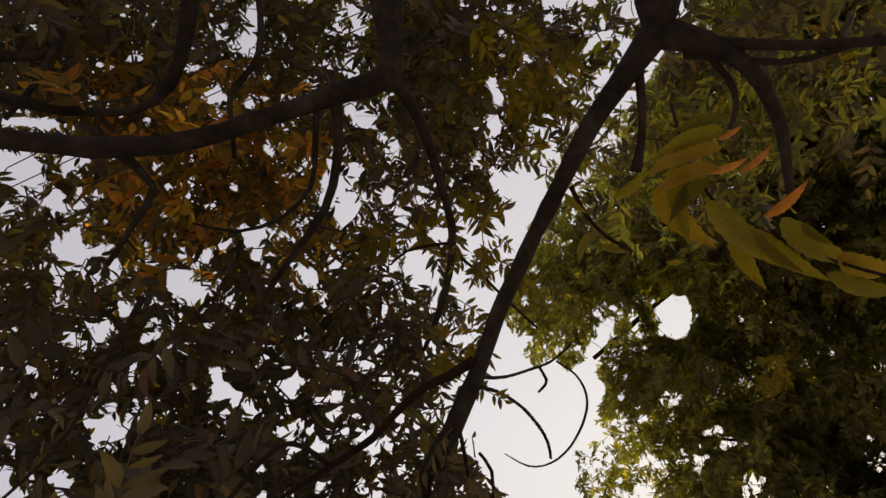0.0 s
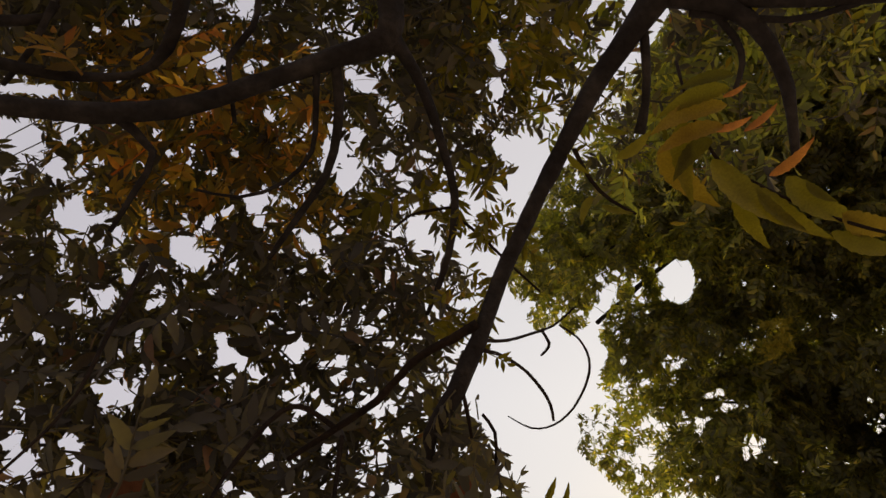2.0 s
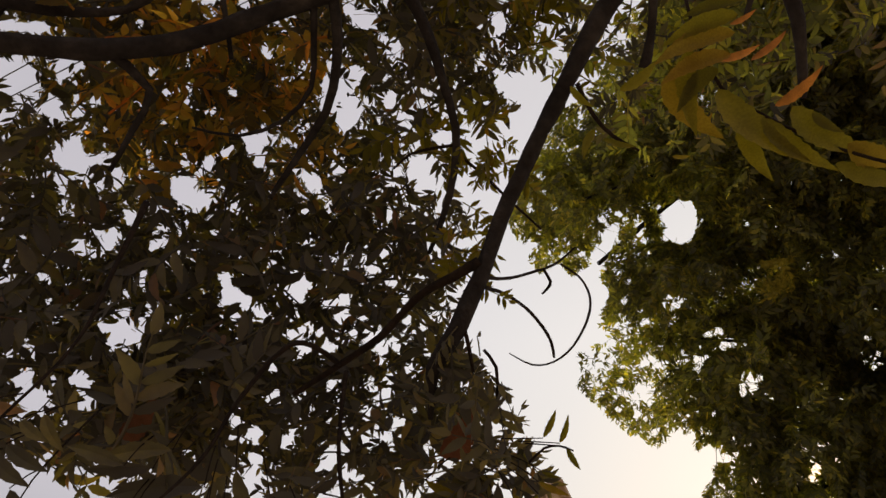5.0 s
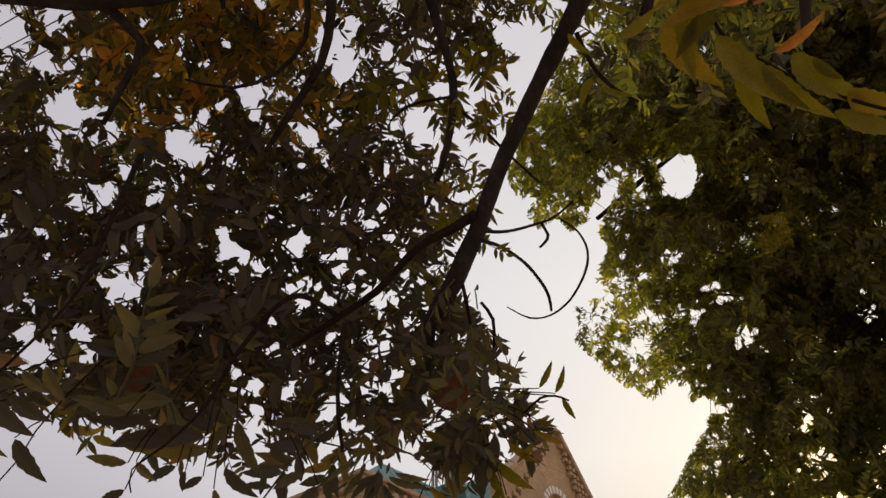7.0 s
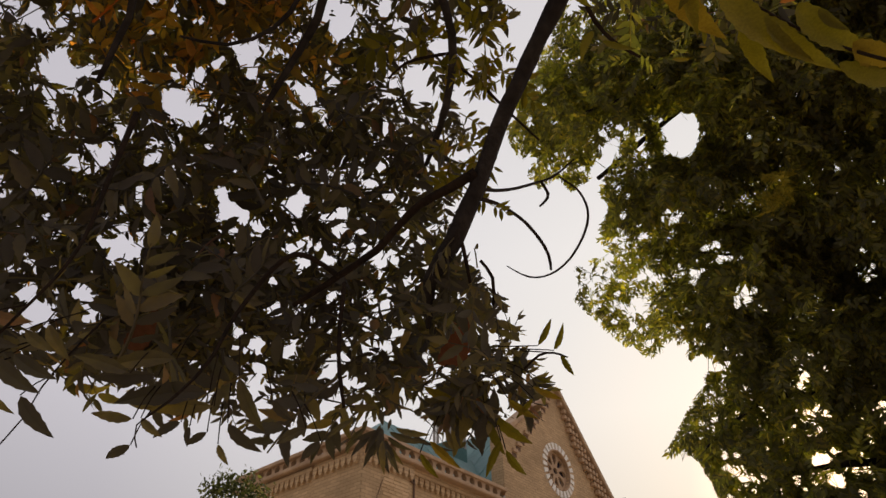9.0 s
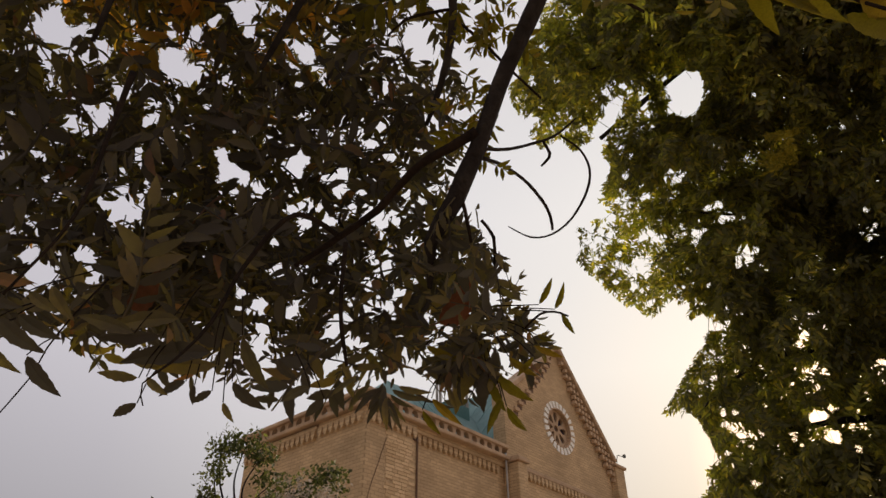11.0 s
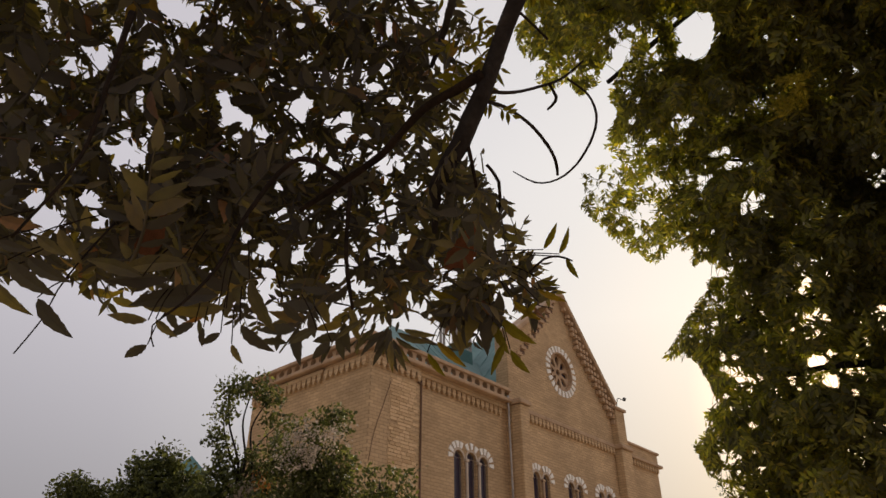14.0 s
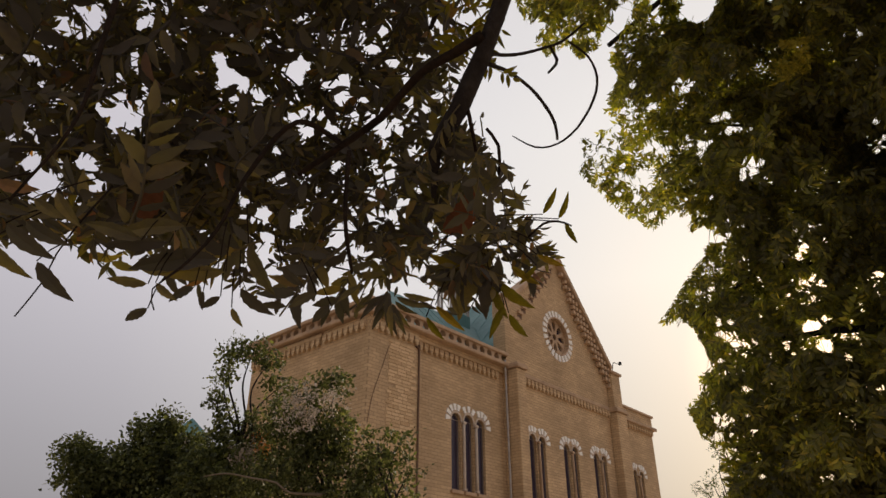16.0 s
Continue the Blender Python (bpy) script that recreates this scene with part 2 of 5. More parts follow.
def box(bm, x0, x1, y0, y1, z0, z1, bevel=0.0):
    g = bmesh.ops.create_cube(bm, size=1)["verts"]
    for v in g:
        v.co = Vector(((x0 + x1) / 2 + v.co.x * (x1 - x0), (y0 + y1) / 2 + v.co.y * (y1 - y0), (z0 + z1) / 2 + v.co.z * (z1 - z0)))
    if bevel:
        es = {e for v in g for e in v.link_edges}
        bmesh.ops.bevel(bm, geom=list(es), offset=bevel, segments=1, affect="EDGES")
    return bm


def boxed(*a, **k):
    return box(bmesh.new(), *a, **k)


def slab(outline, holes, y0, y1):
    """A wall: an outline in x and z with openings through it, from y0 to y1."""
    bm = bmesh.new()
    for loop in (outline, *holes):
        vs = [bm.verts.new((x, y0, z)) for x, z in loop]
        for i, v in enumerate(vs):
            bm.edges.new((v, vs[(i + 1) % len(vs)]))
    bmesh.ops.triangle_fill(bm, edges=bm.edges[:], use_beauty=True, use_dissolve=False)
    ext = bmesh.ops.extrude_face_region(bm, geom=bm.faces[:])["geom"]
    bmesh.ops.translate(bm, verts=[g for g in ext if isinstance(g, bmesh.types.BMVert)], vec=(0, y1 - y0, 0))
    return bm


def arch(cx, w, z0, top, n=8):
    """The outline of a round-headed opening, counted from its sill."""
    r = w / 2
    return [(cx - r, z0), (cx + r, z0)] + [(cx + r * math.cos(math.pi * i / n), top - r + r * math.sin(math.pi * i / n)) for i in range(n + 1)]


def ring(cx, cz, r, n=24):
    return [(cx + r * math.cos(2 * math.pi * i / n), cz + r * math.sin(2 * math.pi * i / n)) for i in range(n)]


def smooth_line(pts, step):
    """A smooth line through the points, as places and radii."""
    p = [Vector(q[:3]) for q in pts]
    r = [q[3] for q in pts]
    out = []
    for i in range(len(p) - 1):
        a, b, c, d = p[max(i - 1, 0)], p[i], p[i + 1], p[min(i + 2, len(p) - 1)]
        k = max(2, int((c - b).length / step))
        for j in range(k):
            t = j / k
            out.append((0.5 * (2 * b + (c - a) * t + (2 * a - 5 * b + 4 * c - d) * t * t + (3 * b - a - 3 * c + d) * t ** 3), r[i] + (r[i + 1] - r[i]) * t))
    out.append((p[-1], r[-1]))
    return out


def tube(pts, step=0.05, sides=8, rough=0.22):
    """A tapered, slightly knotty limb along (x, y, z, radius) points."""
    line = smooth_line(pts, step)
    bm = bmesh.new()
    rings = []
    up = Vector((0.31, 0.2, 0.93))
    for i, (c, r) in enumerate(line):
        d = (line[min(i + 1, len(line) - 1)][0] - line[max(i - 1, 0)][0]).normalized()
        a = d.cross(up).normalized()
        b = d.cross(a)
        k = []
        for s in range(sides):
            th = 2 * math.pi * s / sides
            off = a * math.cos(th) + b * math.sin(th)
            rr = r * (1 + rough * noise.noise(c * (0.35 / max(r, 0.004)) + off * 1.3))
            k.append(bm.verts.new(c + off * rr))
        rings.append(k)
    for k, q in zip(rings, rings[1:]):
        for s in range(sides):
            bm.faces.new((k[s], k[(s + 1) % sides], q[(s + 1) % sides], q[s]))
    bm.faces.new(rings[0][::-1])
    bm.faces.new(rings[-1])
    return bm


# ---- leaves ----
rng = np.random.default_rng(7)


def leaflet_fine():
    """One toothed, sickle-shaped leaflet, one long along x, folded at its midrib."""
    n = 10
    v, f = [], []
    for i in range(n + 1):
        t = i / n
        w = 0.195 * (math.sin(math.pi * t ** 0.78) ** 0.9) * (1.04 if i % 2 else 0.9)
        bend, dip = 0.26 * t * t - 0.08 * t, -0.12 * t * t
        v += [(t + 0.02, bend + w, dip + 0.3 * w), (t, bend, dip), (t + 0.02, bend - w * 0.8, dip + 0.3 * w)]
    for i in range(n):
        a = 3 * i
        f += [(a, a + 1, a + 4, a + 3), (a + 1, a + 2, a + 5, a + 4)]
    return np.array(v), f


def leaflet_plain():
    """A small leaflet of four corners."""
    v = [(0, 0, 0), (0.45, 0.2, 0.04), (1, 0.14, -0.1), (0.5, -0.17, 0.02)]
    return np.array(v), [(0, 1, 2, 3)]



def spray(leaflet, pairs, length, size, seed, droop=0.5, stem=0.006):
    """A pinnate leaf: a thin drooping stalk along x with leaflets on both sides. Returns corners and faces."""
    r = np.random.default_rng(seed)
    lv, lf = leaflet
    V, F = [], []

    def along(t):
        return np.array([length * t * (1 - 0.12 * droop * t), 0.03 * length * math.sin(5 * t + seed), -droop * length * 0.45 * t * t])
    n = 6 if len(lv) > 8 else 2
    for i in range(n + 1):
        c, k = along(i / n), 0.5 * stem * (1.2 - 0.8 * i / n)
        V += [c + (0, k, 0), c + (0, -k, k), c + (0, 0, -k)]
    for i in range(n):
        for s in range(3):
            a, b = 3 * i + s, 3 * i + (s + 1) % 3
            F.append((a, b, b + 3, a + 3))
    for i in range(pairs + 1):
        for side in ((1, -1) if i < pairs else (0,)):
            t = min(1.0, 0.18 + 0.8 * i / pairs + r.uniform(-0.03, 0.03))
            th = side * radians(r.uniform(42, 68)) * (1 - 0.35 * t)
            ll = size * (0.75 + 0.5 * math.sin(math.pi * (0.2 + 0.7 * t))) * r.uniform(0.8, 1.15)
            q = lv * ll * np.array((1, -1 if side < 0 else 1, 1))
            rot = Euler((r.uniform(-0.7, 0.7), r.uniform(-0.1, 0.75), th)).to_matrix()
            q = q @ np.array(rot).T + along(t)
            base = len(V)
            V += list(q)
            F += [tuple(base + j for j in g) for g in lf]
    return np.array(V), F


def frames_of(axis, normal):
    """Turning matrices from leaf axes and rough normals, row by row."""
    x = axis / np.linalg.norm(axis, axis=1, keepdims=True)
    z = normal - (normal * x).sum(1, keepdims=True) * x
    z /= np.linalg.norm(z, axis=1, keepdims=True)
    return np.stack([x, np.cross(z, x), z], 2)


def joined(name, kinds, which, places, turns, sizes, mat, parent, label=""):
    """Many leaves joined into one part."""
    vs, faces, base = [], [], 0
    for k, (kv, kf) in enumerate(kinds):
        idx = np.where(which == k)[0]
        if not len(idx):
            continue
        q = np.einsum("nij,vj->nvi", turns[idx], kv) * sizes[idx, None, None] + places[idx, None, :]
        vs.append(q.reshape(-1, 3))
        n = len(kv)
        flat = np.concatenate([np.array(g) for g in kf])
        cnt = np.array([len(g) for g in kf])
        off = base + np.arange(len(idx)) * n
        faces.append(((flat[None, :] + off[:, None]).ravel(), np.tile(cnt, len(idx))))
        base += n * len(idx)
    co = np.concatenate(vs)
    loops = np.concatenate([a for a, _ in faces])
    cnt = np.concatenate([b for _, b in faces])
    me = bpy.data.meshes.new(name)
    me.vertices.add(len(co))
    me.vertices.foreach_set("co", co.astype(np.float32).ravel())
    me.loops.add(len(loops))
    me.loops.foreach_set("vertex_index", loops.astype(np.int32))
    me.polygons.add(len(cnt))
    me.polygons.foreach_set("loop_start", np.concatenate([[0], np.cumsum(cnt)[:-1]]).astype(np.int32))
    me.update(calc_edges=True)
    me.validate()
    ob = mesh_part(name, me, mat, parent, label, True)
    ob["kind"] = "stuff"
    return ob


def inside(poly, p):
    """Which points lie inside an outline."""
    q = np.array(poly)
    x, y = p[:, 0], p[:, 1]
    c = np.zeros(len(p), bool)
    for (x0, y0), (x1, y1) in zip(q, np.roll(q, -1, 0)):
        s = (y0 > y) != (y1 > y)
        c ^= s & (x < (x1 - x0) * (y - y0) / ((y1 - y0) or 1e-9) + x0)
    return c


# Boughs and leaves are placed to fit the camera's view: spread to the right, spread upwards, reach in metres
VIEW_EYE = Vector((0.0019, -0.0044, 1.6077))
VIEW_TURN = pose(0, 0, 0, 41.109, 0.169, -0.365).to_3x3()


def spot(u, v, d):
    k = d / math.sqrt(1 + u * u + v * v)
    return VIEW_EYE + VIEW_TURN @ Vector((u * k, k, v * k))


VIEW_TURN_NP = np.array(VIEW_TURN)


def spots(u, v, d):
    k = d / np.sqrt(1 + u * u + v * v)
    return np.array(VIEW_EYE) + np.stack([u * k, k, v * k], 1) @ VIEW_TURN_NP.T


def scatter(poly, count, near, far, holes=(), keep=0.06, power=1.0, clump=0.0, rise=0.0, grow=1.0):
    """Places spread through a crown outlined as the camera sees it, thinned where the crown is open."""
    q = np.array(poly)
    lo, hi = q.min(0), q.max(0)
    got = np.zeros((0, 2))
    while len(got) < count:
        p = lo + rng.random((count * 3, 2)) * (hi - lo)
        p = p[inside(poly, p)]
        out = np.ones(len(p), bool)
        for hu, hv, ru, rv in [(a, b, c * grow, e * grow) for a, b, c, e in holes]:
            out &= (((p[:, 0] - hu) / ru) ** 2 + ((p[:, 1] - hv) / rv) ** 2 > 1) | (rng.random(len(p)) < keep)
        if rise:
            out &= rng.random(len(p)) < ((1 + rise * np.clip(p[:, 1] + 0.25, 0, 0.6)) / (1 + 0.6 * rise)) ** 0.3
        if clump:
            lump = np.array([noise.noise(Vector((a * 9, b * 9, 3.3))) + 0.5 * noise.noise(Vector((a * 22, b * 22, 1.7))) for a, b in p])
            out &= rng.random(len(p)) < np.clip(0.6 + clump * lump, 0.25, 1)
        got = np.concatenate([got, p[out]])
    got = got[:count]
    d = (near + (far - near) * rng.random(count) ** power) * (1 + rise * np.clip(got[:, 1] + 0.25, 0, 0.6))
    return got[:, 0], got[:, 1], d


# A chart of the crown over the fan of view directions: where the leaf cover stays open
CELL, LOW_U, LOW_V, WIDE, TALL = 0.002, -1.1, -0.95, 1100, 1025


def chart(holes, ragged=0.5):
    """True where an opening lies; the openings have ragged rims."""
    c = np.zeros((TALL, WIDE), bool)
    for hu, hv, ru, rv, *slant in holes:
        co, si = (math.cos(slant[0]), math.sin(slant[0])) if slant else (1, 0)
        bu, bv = (max(ru, rv),) * 2 if slant else (ru, rv)
        i0, i1 = int((hu - 1.5 * bu - LOW_U) / CELL), int((hu + 1.5 * bu - LOW_U) / CELL) + 2
        j0, j1 = int((hv - 1.5 * bv - LOW_V) / CELL), int((hv + 1.5 * bv - LOW_V) / CELL) + 2
        for j in range(max(j0, 0), min(j1, TALL)):
            for i in range(max(i0, 0), min(i1, WIDE)):
                a, b = LOW_U + i * CELL, LOW_V + j * CELL
                r = 1 + ragged * noise.noise(Vector((a * 70, b * 70, 5.1))) + 0.5 * ragged * noise.noise(Vector((a * 170, b * 170, 2.2)))
                p, q = (a - hu) * co + (b - hv) * si, (b - hv) * co - (a - hu) * si
                if (p / ru) ** 2 + (q / rv) ** 2 < r * r:
                    c[j, i] = True
    return c


def beyond(outline, spill=0, ragged=0.0):
    """True outside an outline that leaf tips overstep by some cells."""
    a, b = np.meshgrid(LOW_U + CELL * np.arange(WIDE), LOW_V + CELL * np.arange(TALL))
    a, b = a + ragged * np.sin(95 * b + 3 * np.sin(60 * a)), b + ragged * np.sin(110 * a + 2 * np.sin(50 * b))
    c = inside(outline, np.stack([a.ravel(), b.ravel()], 1)).reshape(TALL, WIDE)
    for _ in range(spill):
        c = c | np.roll(c, 1, 0) | np.roll(c, -1, 0) | np.roll(c, 1, 1) | np.roll(c, -1, 1)
    return ~c


def open_at(p, closed):
    """Looks world points up in a chart."""
    q = (p - np.array(VIEW_EYE)) @ VIEW_TURN_NP
    k = np.maximum(q[..., 1], 1e-3)
    i = np.clip(((q[..., 0] / k - LOW_U) / CELL).astype(int), 0, WIDE - 1)
    j = np.clip(((q[..., 2] / k - LOW_V) / CELL).astype(int), 0, TALL - 1)
    return closed[j, i]


def hang(name, kinds, leaf_size, u, v, d, turns, sizes, mat, parent, cut, label="", spare=0.07, singles=0, meshes=()):
    """Pinnate leaves at the given places, without the leaflets that would close an opening seen from the camera."""
    which = rng.integers(0, len(kinds), len(u))
    at = spots(u, v, d)
    vs, loops, counts, base = [], [], [], 0
    for k, (kv, kf) in enumerate(kinds):
        idx = np.where(which == k)[0]
        if not len(idx):
            continue
        q = np.einsum("nij,vj->nvi", turns[idx], kv) * sizes[idx, None, None] + at[idx, None, :]
        shut = open_at(q, cut)
        stalk = (len(kv) % leaf_size) or leaf_size
        while not any(min(f) >= stalk for f in kf) or any(min(f) < stalk <= max(f) for f in kf):
            stalk += leaf_size
        lost = shut[:, stalk:].reshape(len(idx), -1, leaf_size).mean(2) > spare
        good = lost.mean(1) < 0.6
        whole = np.where(good & ~shut.any(1))[0]
        if singles and len(whole):
            near = whole[np.argsort(d[idx[whole]])][:singles // len(kinds)]
            for i in near:
                o = mesh_part(name, meshes[k], mat, parent)
                o.matrix_basis = Matrix.Translation(at[idx[i]] - np.array(parent.location)) @ Matrix([list(r) for r in turns[idx[i]]]).to_4x4() @ Matrix.Diagonal((sizes[idx[i]],) * 3 + (1,))
            good[near] = False
        leaf_of = np.array([-1 if min(f) < stalk else (min(f) - stalk) // leaf_size for f in kf])
        deg = np.array([len(f) for f in kf])
        for n in set(deg):
            fk = np.array([f for f in kf if len(f) == n])
            own = leaf_of[deg == n]
            for row in np.where(good)[0]:
                keep = np.where(own < 0, ~shut[row][fk].any(1), ~lost[row][np.maximum(own, 0)])
                loops.append((fk[keep] + base + row * len(kv)).ravel())
                counts.append(np.full(keep.sum(), n))
        vs.append(q.reshape(-1, 3))
        base += len(kv) * len(idx)
    co, lo, cnt = np.concatenate(vs) - np.array(parent.location), np.concatenate(loops), np.concatenate(counts)
    used = np.unique(lo)
    to = np.zeros(len(co), int)
    to[used] = np.arange(len(used))
    co, lo = co[used], to[lo]
    me = bpy.data.meshes.new("foliage")
    me.vertices.add(len(co))
    me.vertices.foreach_set("co", co.astype(np.float32).ravel())
    me.loops.add(len(lo))
    me.loops.foreach_set("vertex_index", lo.astype(np.int32))
    me.polygons.add(len(cnt))
    me.polygons.foreach_set("loop_start", np.concatenate([[0], np.cumsum(cnt)[:-1]]).astype(np.int32))
    me.update(calc_edges=True)
    me.validate()
    ob = mesh_part("foliage", me, mat, parent, label, True)
    ob["kind"] = "stuff"
    return ob


def leaf_turns(n, down=0.35, face=0.7):
    """Turns for hanging pinnate leaves: stalks outwards and down, blades turned roughly to face the camera."""
    th = rng.uniform(0, 2 * np.pi, n)
    a = np.stack([np.cos(th), rng.normal(0, 0.45, n), np.sin(th) * 0.8 - down], 1) @ VIEW_TURN_NP.T
    nn = rng.normal(0, 0.55, (n, 3)) + face * np.array(VIEW_TURN @ Vector((0, -1, 0))) + np.array((0, 0, 0.25))
    return frames_of(a, nn)


# ---- ground ----
bm = bmesh.new()
bmesh.ops.create_circle(bm, cap_ends=True, radius=2500, segments=64)
tagged(part("ground", bm, EARTH), "dusty bare earth of the churchyard, reaching the horizon", "ground", kind="structure")

# ---- church ----
church = tagged(new("church"), "buff stone church with a steep gable, rose window and teal roofs", "church")
church.matrix_world = pose(-3.157, 27.0, 0, 0, 0, 48.5)
CORNICE, PARAPET = 13.02, 13.8
LANCETS = [(5.90, 0.66, 6.5, 9.96), (6.82, 0.68, 6.5, 10.02), (7.72, 0.66, 6.5, 9.96)]
PAIRS = [(11.70, 12.58), (14.98, 15.86), (18.2, 19.08)]
GX0, GX1, APEX_X, APEX_Z, SLOPE, LEFT_SLOPE, GY = 9.7, 21.6, 15.45, 21.45, 1.1, 0.82, -0.1
ROSE = (15.05, 16.35)


def gable_z(x):
    return APEX_Z - (SLOPE if x > APEX_X else LEFT_SLOPE) * abs(x - APEX_X)


gable_holes = [arch(c, 0.6, 6.0, 9.95) for p in PAIRS for c in p]
FY = 0.2
part("front_wall", slab([(3.12, 0), (GX0, 0), (GX0, CORNICE), (3.12, CORNICE)], [arch(c, w, z0, z1) for c, w, z0, z1 in LANCETS], FY, FY + 0.7), STONE, church)
part("gable_wall", slab([(GX0, 0), (GX1, 0), (GX1, gable_z(GX1)), (APEX_X, APEX_Z), (10.3, gable_z(10.3)), (GX0, gable_z(10.3))], gable_holes + [ring(*ROSE, 1.12)], GY, GY + 0.8), STONE, church)
part("bay_wall", slab([(GX1 + 0.01, 0), (26.5, 0), (26.5, CORNICE), (GX1 + 0.01, CORNICE)], [arch(c, 0.55, 6.0, 9.72) for c in (23.2, 24.1)], 0.05, 0.75), STONE, church)
part("recess", boxed(2.98, 3.115, 0.55, 0.85, 0, CORNICE), STONE, church)
part("corner_pilaster", boxed(-0.1, 2.975, -0.14, 3.0, 0, CORNICE, bevel=0.03), STONE, church)
part("side_wall", boxed(0.0, 0.7, 3.01, 8.6, 0, CORNICE), STONE, church)
part("side_buttress", boxed(-0.5, 0.0, 1.3, 2.3, 0, 9.2, bevel=0.04), STONE, church)
part("end_wall", boxed(25.8, 26.5, 0.76, 9, 0, CORNICE), STONE, church)
part("back_wall", boxed(GX0, 26.5, 9.01, 9.7, 0, CORNICE), STONE, church)
part("nave_side_wall", boxed(GX0 + 0.2, GX0 + 0.7, 0.75, 9, 0, 14.2), STONE, church)
part("transept_back_wall", boxed(0.71, GX0 - 0.01, 7.9, 8.6, 0, CORNICE), STONE, church)


def buttress(x0, x1, top, out=0.65):
    b = part("buttress", boxed(x0, x1, -out, GY - 0.003, 0, top - 0.32, bevel=0.04), STONE, church)
    bm = boxed(x0 - 0.1, x1 + 0.1, -out - 0.13, GY - 0.004, top - 0.315, top - 0.12, bevel=0.03)
    box(bm, x0 - 0.02, x1 + 0.02, -out - 0.03, GY - 0.005, top - 0.12, top, bevel=0.03)
    part("cap", bm, TRIM, b)


buttress(9.66, 10.42, 13.25, 0.8)
buttress(20.4, 21.65, 13.1)
# string courses, cornices and parapets
part("string_course", boxed(10.54, 20.29, GY - 0.16, GY - 0.004, CORNICE - 0.18, CORNICE + 0.06, bevel=0.04), TRIM, church)
part("cornice", boxed(-0.35, 9.64, -0.38, 0.9, CORNICE + 0.002, CORNICE + 0.2, bevel=0.04), TRIM, church)
part("cornice", boxed(-0.35, 0.9, 0.905, 8.9, CORNICE + 0.002, CORNICE + 0.2, bevel=0.04), TRIM, church)
part("cornice", boxed(21.66, 26.8, -0.25, 0.9, CORNICE - 0.3, CORNICE - 0.1, bevel=0.04), TRIM, church)
part("parapet_coping", boxed(-0.3, 9.69, -0.3, 0.22, PARAPET - 0.17, PARAPET + 0.02, bevel=0.03), TRIM, church)
part("parapet_coping", boxed(-0.3, 0.22, 0.225, 8.8, PARAPET - 0.17, PARAPET + 0.02, bevel=0.03), TRIM, church)
part("bay_parapet", boxed(21.66, 26.6, 0.0, 0.45, CORNICE - 0.1, 13.62), STONE, church)
part("parapet_coping", boxed(21.64, 26.75, -0.12, 0.5, 13.622, 13.78, bevel=0.03), TRIM, church)


def shared(name, bm, mat, spots_, parent):
    """Alike pieces on one mesh."""
    me = bpy.data.meshes.new(name)
    bmesh.ops.recalc_face_normals(bm, faces=bm.faces)
    bm.to_mesh(me)
    bm.free()
    for m in spots_:
        o = mesh_part(name, me, mat, parent)
        o.matrix_basis = m
    return me


# pierced parapet: small piers between round openings
def parapet_pier():
    h, w, r = PARAPET - 0.17 - CORNICE - 0.2, 0.6, 0.2
    left = [(-w / 2, 0), (-w / 2, h * 0.1)] + [(-w / 2 + r * math.sin(a), h * 0.52 - r * math.cos(a)) for a in [math.pi * i / 6 for i in range(7)]] + [(-w / 2, h * 0.94), (-w / 2, h)]
    right = [(-x, z) for x, z in reversed(left)]
    return slab(left + right, [], -0.14, 0.12)


step = 0.6
shared("parapet_pier", parapet_pier(), TRIM, [pose(0.05 + step * i, -0.05, CORNICE + 0.2) for i in range(16)]
       + [pose(0.0, 0.55 + step * i, CORNICE + 0.2, 0, 0, -90) for i in range(14)], church)


def corbel():
    """A small hanging corbel with a chamfered foot."""
    bm = slab([(-0.125, 0.42), (-0.125, 0.2), (-0.04, 0.03), (0.04, 0.03), (0.125, 0.2), (0.125, 0.42)], [], -0.16, 0.0)
    return bm


rows = [pose(3.3 + 0.36 * i, FY - 0.004, 12.3) for i in range(17)] + [pose(0.15 + 0.36 * i, -0.144, 12.3) for i in range(8)]
rows += [pose(10.78 + 0.36 * i, GY - 0.004, 12.4) for i in range(27)] + [pose(21.95 + 0.36 * i, 0.046, 12.3) for i in range(13)]
rows += [pose(-0.104, 2.7 - 0.36 * i, 12.3, 0, 0, -90) for i in range(8)] + [pose(-0.004, 3.3 + 0.36 * i, 12.3, 0, 0, -90) for i in range(15)]
shared("corbel", corbel(), STONE, rows, church)
part("corbel_band", boxed(2.99, 9.64, FY - 0.22, FY - 0.003, 12.725, CORNICE - 0.002), STONE, church)
part("corbel_band", boxed(-0.004 - 0.14, -0.004, 3.1, 8.5, 12.725, 12.95, bevel=0.02), STONE, church)


# raking copings of the gable, with stepped corbels under them
def rake(x_low, side):
    fall = LEFT_SLOPE if side > 0 else SLOPE
    n = math.hypot(1, fall)
    a = math.atan(fall)
    length = abs(APEX_X - x_low) * n + (0.2 if side > 0 else 0.45)
    o = part("raking_coping", boxed(0, length, GY - (0.14 if side > 0 else 0.42), GY + 1.0, -0.08, 0.2, bevel=0.04), TRIM, church)
    o.matrix_basis = pose(x_low - 0.05, 0, gable_z(x_low) + 0.02 - 0.05 * fall, 0, -math.degrees(a), 0) if side > 0 else pose(x_low + 0.3, 0, gable_z(x_low) + 0.02 - 0.3 * fall, 0, math.degrees(a) + 180, 0) @ Matrix.Diagonal((1, 1, -1, 1))
    return o


rake(10.3, 1)
part("kneeler", boxed(GX0 - 0.12, 10.34, GY - 0.16, GY + 0.95, gable_z(10.3) + 0.003, gable_z(10.3) + 0.17, bevel=0.03), TRIM, church)
